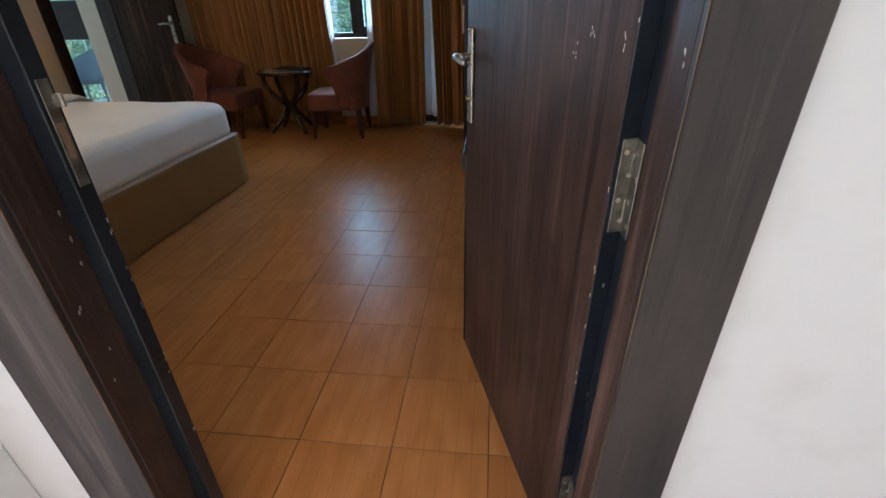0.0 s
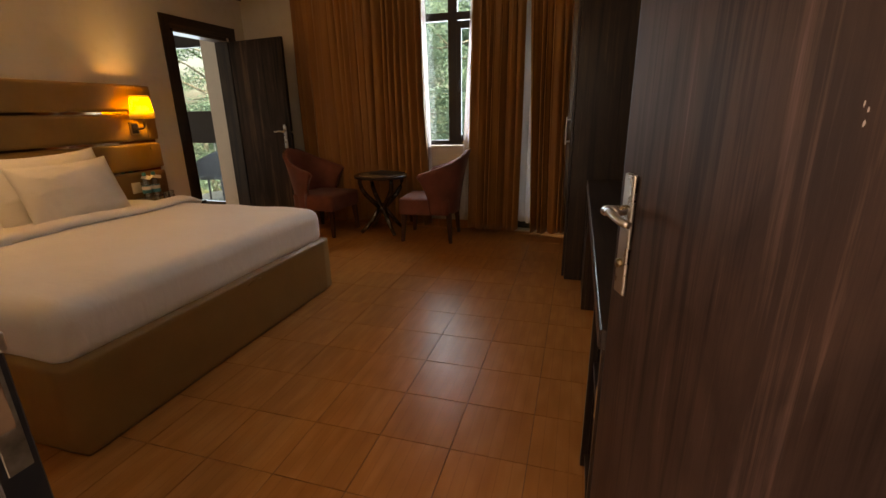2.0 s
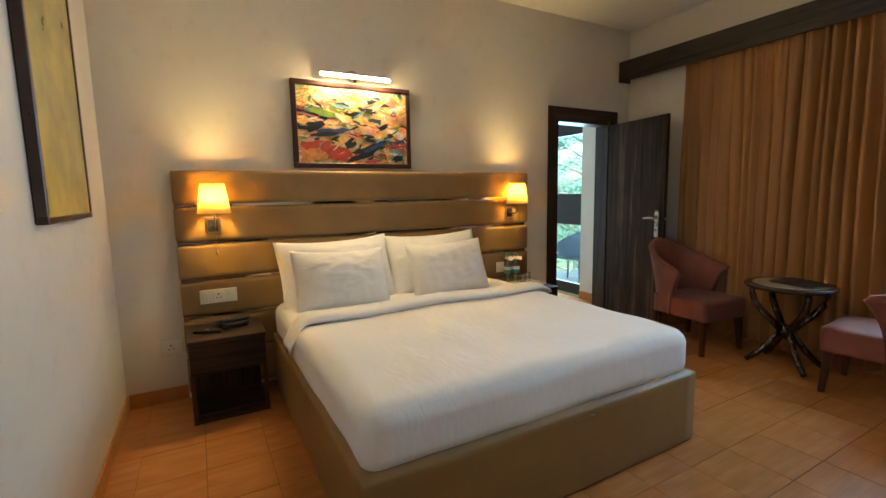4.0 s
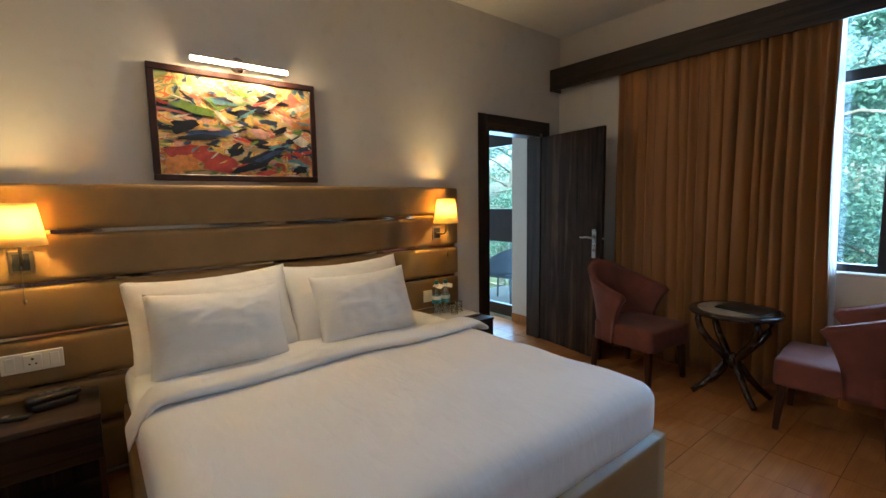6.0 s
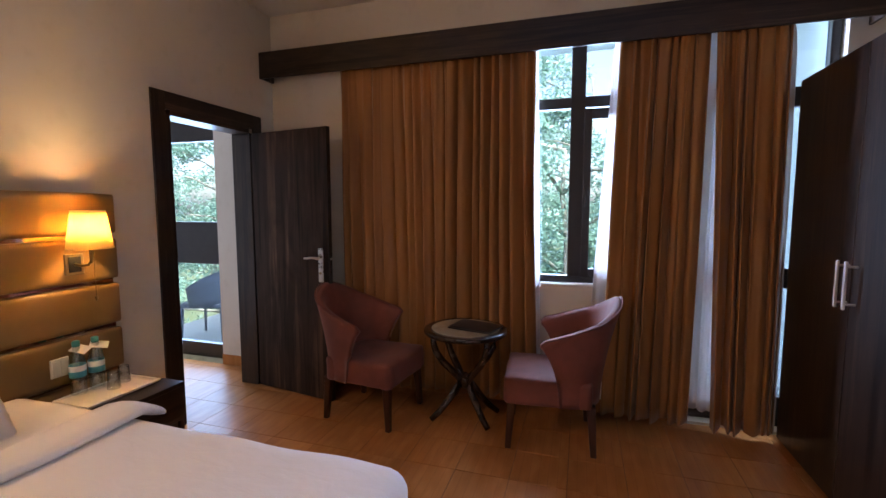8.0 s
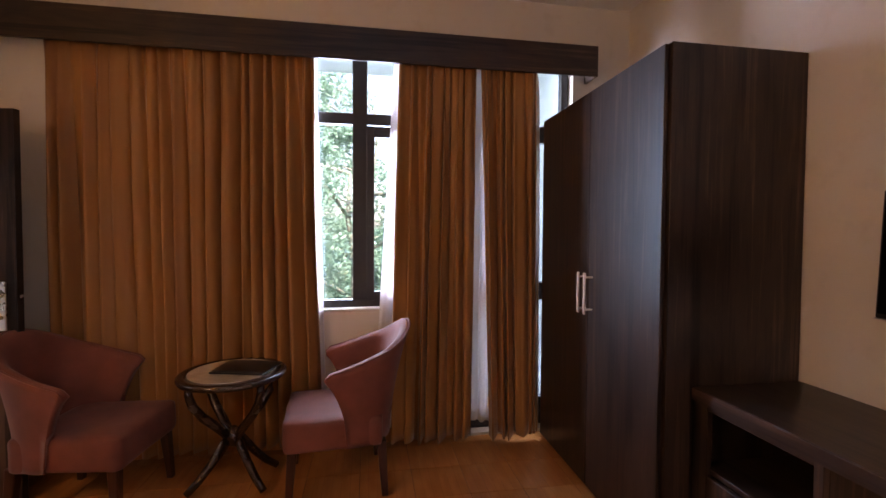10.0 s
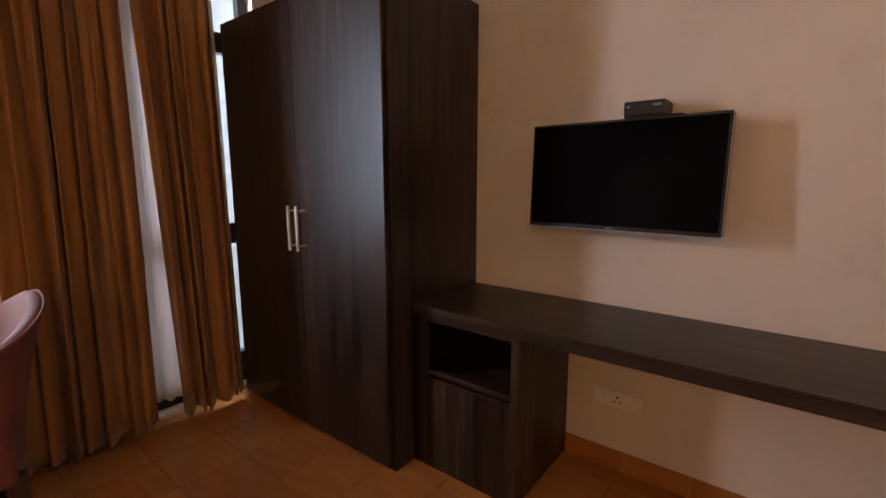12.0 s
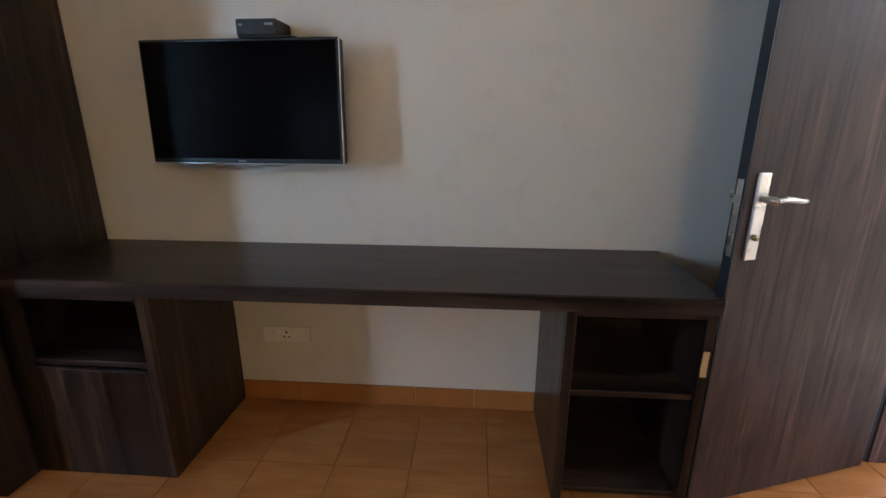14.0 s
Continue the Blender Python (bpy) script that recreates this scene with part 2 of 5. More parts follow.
def leaf_material(name, dark, light):
    m, n, l, b = material(name)
    geo = n.new("ShaderNodeNewGeometry")
    r = ramp(n, [(0.0, dark), (0.7, light), (1.0, tuple(min(1, c * 1.6) for c in light))])
    l.new(geo.outputs["Random Per Island"], r.inputs["Fac"])
    l.new(r.outputs["Color"], b.inputs["Base Color"])
    b.inputs["Roughness"].default_value = 0.45
    t, mx = n.new("ShaderNodeBsdfTranslucent"), n.new("ShaderNodeMixShader")
    l.new(r.outputs["Color"], t.inputs["Color"])
    mx.inputs[0].default_value = 0.4
    l.new(b.outputs[0], mx.inputs[1])
    l.new(t.outputs[0], mx.inputs[2])
    l.new(mx.outputs[0], n["Material Output"].inputs["Surface"])
    return m


WALNUT_D, WALNUT_L = (0.0055, 0.0036, 0.0031), (0.090, 0.054, 0.038)
M_WALL = wall_paint("greige_wall_paint", (0.665, 0.61, 0.525))
M_CORRIDOR = wall_paint("white_corridor_paint", (0.69, 0.70, 0.705))
M_CEILING = wall_paint("white_ceiling_paint", (0.80, 0.78, 0.74))
M_OUTSIDE = wall_paint("white_outside_paint", (0.82, 0.83, 0.84))
M_TILE = tile_material("wood_look_ceramic")
M_GROUT = plain("dark_grout", (0.13, 0.057, 0.022), 0.9, spread=0.75, scale=2.6)
M_WOOD_X, M_WOOD_Y, M_WOOD_Z = (wood("walnut_laminate_" + a, a, WALNUT_D, WALNUT_L, 0.32) for a in "xyz")
M_WARDROBE = wood("walnut_wardrobe_laminate", "z", WALNUT_D, WALNUT_L, 0.36)
M_WARDROBE.node_tree.nodes["Principled BSDF"].inputs["Specular IOR Level"].default_value = 0.62
for _m in (M_WOOD_X, M_WOOD_Y, M_WOOD_Z):
    _m.node_tree.nodes["Principled BSDF"].inputs["Specular IOR Level"].default_value = 0.40
M_DOOR = wood("walnut_door_laminate", "z", (0.022, 0.0125, 0.0105), (0.145, 0.087, 0.071), 0.42, 2.0, 0.60)
M_DOOR.node_tree.nodes["Principled BSDF"].inputs["Specular IOR Level"].default_value = 0.20
M_LOBBY_DOOR = wood("walnut_inner_door_laminate", "z", (0.012, 0.0075, 0.006), (0.098, 0.060, 0.043), 0.48, 1.5, 0.8)
M_LOBBY_DOOR.node_tree.nodes["Principled BSDF"].inputs["Specular IOR Level"].default_value = 0.14
M_TRIM = wood("grey_walnut_trim", "z", (0.016, 0.0128, 0.0128), (0.085, 0.068, 0.066), 0.45, 2.0, 0.58)
M_BLACK_PAINT = plain("blue_black_paint", (0.012, 0.017, 0.024), 0.38, spread=0.3)
M_FRAME = plain("black_brown_frame", (0.014, 0.011, 0.010), 0.35, spread=0.25)
M_LEATHER = plain("tan_leatherette", (0.26, 0.150, 0.054), 0.42, spread=0.1, scale=5, relief=0.25, grain=420)
M_MIRROR = plain("bronze_mirror", (0.62, 0.5, 0.38), 0.05, 1.0, spread=0.04, relief=0)
M_LINEN = fabric("white_linen", (0.77, 0.755, 0.73), (0.80, 0.785, 0.76), wrinkle=0.3)
M_PILLOW = fabric("white_cotton", (0.78, 0.765, 0.74), (0.82, 0.805, 0.78), wrinkle=0.42)
M_CURTAIN = fabric("bronze_curtain_cloth", (0.26, 0.104, 0.022), (0.40, 0.172, 0.041), stripe=7.0, rough=0.5, sheen=0.2)
M_SHEER = thin_cloth("white_sheer", (0.86, 0.865, 0.87), 0.40)
M_VELVET = fabric("rose_brown_velvet", (0.13, 0.033, 0.021), (0.225, 0.062, 0.040), weave=500, rough=0.75, sheen=0.14)
M_RED_WOOD = wood("red_brown_wood", "z", (0.03, 0.008, 0.004), (0.11, 0.032, 0.016), 0.3)
M_TABLE_WOOD = plain("dark_polished_wood", (0.03, 0.016, 0.010), 0.25, spread=0.4, coat=0.3)
M_TABLE_TOP = plain("cream_stone_top", (0.5, 0.44, 0.34), 0.2, spread=0.12)
M_STEEL = plain("brushed_steel", (0.62, 0.59, 0.54), 0.28, 1.0, spread=0.08)
M_SATIN = plain("satin_nickel", (0.74, 0.71, 0.67), 0.42, 0.55, spread=0.06)
M_DULL_STEEL = plain("dull_steel", (0.26, 0.25, 0.22), 0.42, 0.9, spread=0.4, scale=40)
M_BRONZE = plain("antique_bronze", (0.32, 0.24, 0.14), 0.3, 1.0, spread=0.15)
M_SHADE = thin_cloth("cream_lampshade", (0.88, 0.70, 0.36), 0.44)
M_TUBE = glowing("lit_tube", (1.0, 0.78, 0.44), TUBE_STRENGTH)
M_ART = painting_material()
M_GOLD_ART = plain("gold_green_canvas", (0.36, 0.29, 0.075), 0.3, spread=0.5, scale=5, relief=0.3, coat=0.4)
M_ART_FRAME = plain("dark_red_frame", (0.035, 0.012, 0.008), 0.3, spread=0.3)
M_SCREEN, _n, _l, _b = material("black_screen")
_b.inputs["Base Color"].default_value = (0.003, 0.003, 0.0035, 1)
_b.inputs["Roughness"].default_value, _b.inputs["Specular IOR Level"].default_value = 0.18, 0.05
M_BLACK = plain("black_plastic", (0.012, 0.012, 0.013), 0.4, spread=0.2)
M_SILVER = plain("silver_edge", (0.6, 0.6, 0.62), 0.3, 0.9)
M_WHITE = plain("white_plastic", (0.78, 0.75, 0.68), 0.35, spread=0.04)
M_GREY_MARK = plain("grey_mark", (0.25, 0.25, 0.26), 0.4)
M_GLASS = glass_pane("window_glass", (0.60, 0.73, 0.77))
M_CLEAR = glass_pane("drinking_glass", (0.86, 0.88, 0.88), 0.16)
M_BOTTLE = glass_pane("bottle_plastic", (0.86, 0.95, 0.97), 0.28)
M_LABEL = plain("teal_label", (0.05, 0.33, 0.40), 0.4)
M_CAP = plain("teal_cap", (0.02, 0.24, 0.24), 0.4)
M_CARD = plain("white_card", (0.8, 0.79, 0.76), 0.6, spread=0.03)
M_CERAMIC = plain("white_ceramic", (0.82, 0.80, 0.77), 0.15, spread=0.03)
M_WICKER = plain("grey_wicker", (0.11, 0.135, 0.165), 0.6, spread=0.35, scale=60, relief=0.6, grain=90)
M_RAIL = plain("pale_metal_rail", (0.62, 0.64, 0.66), 0.4)
M_BALCONY = plain("pale_balcony_tile", (0.52, 0.5, 0.47), 0.3, spread=0.15)
# grey for the unseen corridor floor, chosen dark to weaken bounced light
M_CORRIDOR_FLOOR = plain("low_bounce_grey", (0.24, 0.225, 0.21), 0.4, spread=0.2)
M_CHIP = plain("pale_chip", (0.6, 0.52, 0.46), 0.8)
M_LIP = plain("worn_edge_wood", (0.16, 0.10, 0.065), 0.7, spread=0.7, scale=9)
M_CHIP_WOOD = plain("raw_wood_chip", (0.5, 0.3, 0.14), 0.8)
M_BARK = plain("bark", (0.20, 0.20, 0.165), 0.9, spread=0.4, scale=8, relief=0.8, grain=30)
M_LEAF = leaf_material("broad_leaves", (0.085, 0.215, 0.165), (0.17, 0.345, 0.27))
M_LEAF_2 = leaf_material("pale_leaves", (0.11, 0.235, 0.185), (0.23, 0.41, 0.33))
M_GROUND = plain("grass_ground", (0.07, 0.10, 0.04), 0.95, spread=0.4, scale=2)


# ---- building helpers ----
def part(name, bm, mat, parent=None, label="", smooth=False):
    bmesh.ops.recalc_face_normals(bm, faces=bm.faces)
    me = bpy.data.meshes.new(name)
    bm.to_mesh(me)
    bm.free()
    me.materials.append(mat)
    if smooth:
        for p in me.polygons:
            p.use_smooth = True
    ob = new(name, me)
    if parent is not None:
        ob.parent = parent
        m, node = Matrix.Identity(4), parent
        while node:
            m = node.matrix_parent_inverse @ node.matrix_basis @ m if node.parent else node.matrix_basis @ m
            node = node.parent
        ob.matrix_parent_inverse = m.inverted()
    if label:
        ob["label"] = label
    return ob


def thing(name, at, label, category, group="", kind=""):
    ob = new(name)
    ob.empty_display_size = 0.1
    ob.location = at
    return tagged(ob, label, category, group, kind)


def add_box(bm, x0, x1, y0, y1, z0, z1, bevel=0.0, seg=1):
    r = bmesh.ops.create_cube(bm, size=1.0, matrix=Matrix.Translation(((x0 + x1) / 2, (y0 + y1) / 2, (z0 + z1) / 2)) @ Matrix.Diagonal((abs(x1 - x0), abs(y1 - y0), abs(z1 - z0), 1)))
    if bevel:
        es = {e for v in r["verts"] for e in v.link_edges}
        bmesh.ops.bevel(bm, geom=list(es), offset=bevel, segments=seg, affect="EDGES", profile=0.5)
    return bm


def box(x0, x1, y0, y1, z0, z1, bevel=0.0, seg=1):
    return add_box(bmesh.new(), x0, x1, y0, y1, z0, z1, bevel, seg)


def add_rod(bm, a, b, r0, r1=None, seg=12, caps=True):
    a, b = Vector(a), Vector(b)
    d = b - a
    m = Matrix.Translation((a + b) / 2) @ d.to_track_quat("Z", "Y").to_matrix().to_4x4()
    bmesh.ops.create_cone(bm, cap_ends=caps, segments=seg, radius1=r0, radius2=r0 if r1 is None else r1, depth=d.length, matrix=m)
    return bm


def rod(a, b, r0, r1=None, seg=12, caps=True):
    return add_rod(bmesh.new(), a, b, r0, r1, seg, caps)


def tube_along(points, radius, seg=8):
    """A round bar swept along points; radius is a number or a function of 0..1."""
    bm = bmesh.new()
    pts = [Vector(p) for p in points]
    rings = []
    for i, p in enumerate(pts):
        d = (pts[min(i + 1, len(pts) - 1)] - pts[max(i - 1, 0)]).normalized()
        side = d.cross(Vector((0.31, 0.2, 0.93))).normalized()
        up = side.cross(d)
        r = radius(i / (len(pts) - 1)) if callable(radius) else radius
        rings.append([bm.verts.new(p + r * (math.cos(2 * math.pi * k / seg) * side + math.sin(2 * math.pi * k / seg) * up)) for k in range(seg)])
    for a, b in zip(rings, rings[1:]):
        for k in range(seg):
            bm.faces.new((a[k], a[(k + 1) % seg], b[(k + 1) % seg], b[k]))
    bm.faces.new(rings[0])
    bm.faces.new(rings[-1])
    return bm


def lathe(profile, at=(0, 0, 0), seg=24, closed=False):
    """A turned body from (radius, height) pairs."""
    bm = bmesh.new()
    rings = [[bm.verts.new((at[0] + r * math.cos(2 * math.pi * k / seg), at[1] + r * math.sin(2 * math.pi * k / seg), at[2] + z)) for k in range(seg)] for r, z in profile]
    for a, b in zip(rings, rings[1:] + ([rings[0]] if closed else [])):
        for k in range(seg):
            bm.faces.new((a[k], a[(k + 1) % seg], b[(k + 1) % seg], b[k]))
    if not closed:
        for ring in (rings[0], rings[-1]):
            bm.faces.new(ring)
    return bm


def soft_box(x0, x1, y0, y1, z0, z1, r, cuts=10, wave=0.0, freq=3.0):
    """A cushion-like block with round edges and a slightly uneven skin."""
    bm = bmesh.new()
    bmesh.ops.create_cube(bm, size=2.0)
    bmesh.ops.subdivide_edges(bm, edges=bm.edges[:], cuts=cuts, use_grid_fill=True)
    c = Vector(((x0 + x1) / 2, (y0 + y1) / 2, (z0 + z1) / 2))
    h = Vector(((x1 - x0) / 2, (y1 - y0) / 2, (z1 - z0) / 2))
    rr = min(r, *(0.98 * v for v in h))
    for v in bm.verts:
        t = Vector([math.copysign(abs(a) ** 0.75, a) for a in v.co])
        p = Vector((t.x * h.x, t.y * h.y, t.z * h.z))
        q = Vector([max(-(b - rr), min(b - rr, a)) for a, b in zip(p, h)])
        d = p - q
        p = q + (rr * d.normalized() if d.length > 1e-6 else d)
        if wave:
            p += wave * noise.noise_vector((p + c) * freq)
        v.co = p + c
    return bm


def wall_with_openings(name, axis, face, back, lo, hi, z0, z1, openings, mat, label):
    """A wall along x or y, from face to back, with (a0, a1, z0, z1) openings cut through."""
    bm = bmesh.new()
    us = sorted({lo, hi, *(o[0] for o in openings), *(o[1] for o in openings)})
    for a, b in zip(us, us[1:]):
        zs = [(o[2], o[3]) for o in openings if o[0] < (a + b) / 2 < o[1]]
        z = z0
        for p, q in sorted(zs) + [(z1, z1)]:
            if p > z + 1e-4:
                f0, f1 = min(face, back), max(face, back)
                add_box(bm, *((a, b, f0, f1) if axis == "x" else (f0, f1, a, b)), z, p)
            z = q
    return tagged(part(name, bm, mat), label, "wall", kind="structure")


def setting(name, bm, mat, label, category):
    return tagged(part(name, bm, mat), label, category, kind="structure")


# ---- plan ----
WX, EX, NY, SY, DY = -2.90, 1.61, 6.40, 1.60, 1.80
CEIL = 3.11
wall_with_openings("wall_west", "y", WX, WX - 0.16, SY - 0.15, NY, 0, CEIL, [(5.32, 6.12, 0, 2.13)], M_WALL, "greige painted plaster wall behind the bed")
wall_with_openings("wall_north", "x", NY, NY + 0.20, WX - 1.75, EX + 0.16, 0, CEIL, [(-4.5, -3.56, 0, 2.55), (-1.9, 0.02, 0.935, 2.76), (0.36, 1.17, 0.02, 2.76)], M_WALL, "pale painted plaster wall with windows")
wall_with_openings("wall_east", "y", EX, EX + 0.16, DY, NY, 0, CEIL, [], M_WALL, "greige painted plaster wall behind the television")
wall_with_openings("wall_south_bed", "x", SY, SY - 0.15, WX, 0.02, 0, CEIL, [], M_WALL, "greige painted plaster wall beside the bed")
wall_with_openings("wall_south_door", "x", DY - 0.003, DY - 0.07, 0.02, EX + 0.6, 0, CEIL, [(0.40, 1.43, 0, 2.15)], M_WALL, "greige painted plaster wall round the entry door")
wall_with_openings("wall_corridor", "x", DY - 0.07, DY - 0.145, 0.02, EX + 0.6, 0, CEIL, [(0.40, 1.43, 0, 2.15)], M_CORRIDOR, "white painted corridor wall round the entry door")
setting("wall_return", box(0.02, 0.14, SY - 0.15, DY - 0.147, 0, CEIL), M_CORRIDOR, "short white return of the entry wall", "wall")
setting("ceiling", box(WX - 1.8, EX + 0.16, SY - 0.15, NY + 0.2, CEIL, CEIL + 0.15), M_CEILING, "plain white painted plaster ceiling", "ceiling")
setting("wall_vestibule", add_box(add_box(bmesh.new(), WX - 1.9, WX - 1.75, 4.5, NY + 0.2, 0, CEIL), WX - 1.75, WX - 0.16, 4.4, 4.5, 0, CEIL), M_WALL, "greige walls of the small lobby behind the open door", "wall")
# corridor outside the entry door, assumed open to the sky on its far side
# unseen floor, roof, parapet and ends, added and sized to shape the daylight
setting("corridor_floor", box(-3.0, 4.0, -1.2, DY - 0.15, -0.15, -0.004), M_CORRIDOR_FLOOR, "unseen corridor floor, darkened to cut bounced light", "floor")
setting("corridor_roof", box(-0.1, 4.0, -1.2, SY - 0.15, 2.75, 2.9), M_CEILING, "unseen white roof slab added to hold back sky light", "ceiling")
setting("corridor_parapet", add_box(box(-3.0, -0.1, -1.3, -1.18, -0.15, 1.1), -0.1, 4.0, -1.3, -1.18, -0.15, 2.2), M_CORRIDOR, "unseen white parapet added to limit the corridor's sky light", "wall")
setting("corridor_end", add_box(box(-3.1, -3.0, -1.2, SY - 0.15, 0, 0.5), 4.0, 4.1, -1.2, DY - 0.15, 0, 2.75), M_CORRIDOR, "unseen white end walls added, the west one low to let light in", "wall")

# ---- entry door ----
def door_frame(name, label, x0, x1, y_out, y_in, top, trims, proud, mats):
    """Frame round an opening along x: casing on the outer face, jamb, dark rebate band on the room side."""
    casing, jamb, band = mats
    d = thing(name, ((x0 + x1) / 2, y_in, 0), label, "door frame", kind="structure")
    split = y_in - 0.066
    for sgn, c, trim_w, pr in ((-1, x0, trims[0], proud[0]), (1, x1, trims[1], proud[1])):
        a, back = c + sgn * trim_w, c + sgn * 0.062
        e = c - sgn * pr
        part("casing", box(min(a, c), max(a, c), y_out - 0.016, y_out - 0.001, 0, top + trims[1], 0.002), casing, d, "grey-brown wood-grain casing")
        part("jamb", box(min(back, c), max(back, c), y_out - 0.001, split, 0, top + 0.03, 0.002), jamb, d)
        y_end = y_in - (0.030 if sgn < 0 else 0.0)
        part("rebate_band", box(min(back, e), max(back, e), split, y_end, 0, top + 0.03, 0.002), band, d, "chipped blue-black painted edge")
        part("lipping", box(min(c, c - sgn * 0.0007), max(c, c - sgn * 0.0007), y_out - 0.0166, y_out - 0.0142, 0, top), M_LIP, d, "thin pale worn edge strip")
    part("head_casing", box(x0, x1, y_out - 0.016, y_out - 0.001, top, top + trims[1], 0.002), casing, d)
    part("head_jamb", box(x0, x1, y_out - 0.001, y_in, top, top + 0.03, 0.002), jamb, d)
    return d


entry = door_frame("door_frame_entry", "dark walnut laminate entry door frame with worn edges", 0.462, 1.368, DY - 0.145, DY, 2.12, (0.165, 0.118), (0.033, -0.006), (M_TRIM, M_DOOR, M_BLACK_PAINT))
plate = part("strike_plate", box(0.4952, 0.4972, 1.742, 1.763, 0.985, 1.15, 0.0006), M_DULL_STEEL, entry, "worn steel strike plate")
part("strike_hole", box(0.4968, 0.4976, 1.746, 1.759, 1.03, 1.085), M_LIP, plate, "bare wood latch hole")
part("latch_lip", box(0.4952, 0.508, 1.760, 1.768, 1.108, 1.128, 0.002), M_STEEL, plate)


def chips(count, lo, hi, size, mat, parent, seed, depth=0.0008):
    """Small irregular flakes on a face between two corners."""
    rng = random.Random(seed)
    for _ in range(count):
        c = Vector([rng.uniform(a, b) for a, b in zip(lo, hi)])
        bm = bmesh.new()
        bmesh.ops.create_icosphere(bm, subdivisions=1, radius=1.0)
        for v in bm.verts:
            v.co = Vector((v.co.x * (depth if hi[0] - lo[0] < 0.01 else size * rng.uniform(0.3, 0.8)), v.co.y * (depth if hi[1] - lo[1] < 0.01 else size * rng.uniform(0.3, 0.8)), v.co.z * size * rng.uniform(0.8, 2.2))) + c
        part("paint_chip", bm, mat, parent)


chips(12, (0.4955, 1.762, 0.35), (0.4955, 1.768, 1.0), 0.0035, M_CHIP, entry, 3)
chips(7, (0.4625, 1.67, 0.6), (0.4625, 1.72, 1.05), 0.004, M_GREY_MARK, entry, 4)
chips(3, (1.3675, 1.668, 1.17), (1.3675, 1.678, 1.195), 0.0022, M_CHIP, entry, 5)


def lever_set(parent, face, sign, along, z, length, swap=False):
    """Long steel plate with lever and key cylinder on a leaf's face y = face, that looks along sign."""
    y0, y1 = sorted((face, face + sign * 0.010))
    pl = part("handle_plate", box(along - 0.022, along + 0.022, y0, y1, z - 0.13, z + 0.13, 0.004, 2), M_STEEL, parent, "brushed steel handle plate")
    part("lever_neck", rod((along, face + sign * 0.008, z + 0.055), (along, face + sign * 0.055, z + 0.055), 0.011), M_STEEL, pl, smooth=True)
    pts = [(along + length * t, face + sign * (0.052 + 0.006 * math.sin(3 * t)), z + 0.055 + 0.004 * math.sin(5 * t)) for t in np.linspace(-0.08, 1, 9)]
    part("lever", tube_along(pts, lambda t: 0.0095 - 0.002 * t, 10), M_STEEL, pl, smooth=True)
    part("key_cylinder", rod((along, face + sign * 0.006, z - 0.06), (along, face + sign * 0.018, z - 0.06), 0.010), M_BRONZE, pl, smooth=True)
    return pl


def door_leaf(name, label, width, height, thick, mat, edge_mat):
    """A leaf hinged at the origin that runs along +x, its faces at y = 0 and y = thick."""
    d = thing(name, (0, 0, 0), label, "door", kind="structure")
    part("panel", box(0.004, width - 0.004, 0, thick, 0.006, height, 0.0015), mat, d)
    part("hinge_edge", box(0, 0.0035, 0.001, thick - 0.001, 0.006, height), edge_mat, d, "blue-black painted leaf edge")
    part("lock_edge", box(width - 0.0035, width, 0.001, thick - 0.001, 0.006, height), edge_mat, d, "blue-black painted leaf edge")
    return d


leaf = door_leaf("door_entry", "open dark walnut laminate entry door with chipped edges", 0.83, 2.10, 0.036, M_DOOR, M_BLACK_PAINT)
lever_set(leaf, 0.0, -1, 0.775, 1.05, -0.11)
lever_set(leaf, 0.036, 1, 0.775, 1.05, -0.11)
lock = part("lock_face", box(0.8302, 0.8325, 0.008, 0.028, 0.93, 1.16, 0.001), M_STEEL, leaf, "steel lock face")
part("latch_bolt", box(0.832, 0.842, 0.011, 0.025, 1.09, 1.115, 0.002), M_STEEL, lock)
for z in (0.22, 0.99, 1.78):
    hinge = part("hinge", box(-0.0028, -0.0004, 0.001, 0.030, z - 0.075, z + 0.075, 0.0008), M_DULL_STEEL, leaf, "steel butt hinge with screws")
    for k in range(5):
        part("knuckle", rod((-0.004, -0.005, z - 0.0755 + 0.0304 * k), (-0.004, -0.005, z - 0.0465 + 0.0304 * k), 0.0072), M_DULL_STEEL, hinge, smooth=True)
    for dz in (-0.036, 0.036):
        part("slot", soft_box(-0.0034, -0.0026, 0.004, 0.011, z + dz - 0.016, z + dz + 0.016, 0.003, 4), M_STEEL, hinge, smooth=True)
    for k, dz in enumerate((-0.055, -0.02, 0.02, 0.055)):
        yy = 0.012 + 0.010 * (k % 2)
        part("screw", rod((-0.0042, yy, z + dz), (-0.0026, yy, z + dz), 0.0042, seg=10), M_STEEL, hinge)
for n_, (u, z) in enumerate(((0.025, 1.19), (0.115, 1.195), (0.165, 1.17), (0.20, 1.335), (0.315, 1.30))):
    chips(4, (u - 0.008, 0.0364, z - 0.012), (u + 0.008, 0.0364, z + 0.012), 0.0022, M_CHIP, leaf, 30 + n_, 0.0004)
chips(9, (0.001, 0.0365, 0.5), (0.006, 0.0365, 1.3), 0.0035, M_CHIP, leaf, 9)
chips(6, (-0.0006, 0.004, 0.4), (-0.0006, 0.032, 1.3), 0.004, M_GREY_MARK, leaf, 10)
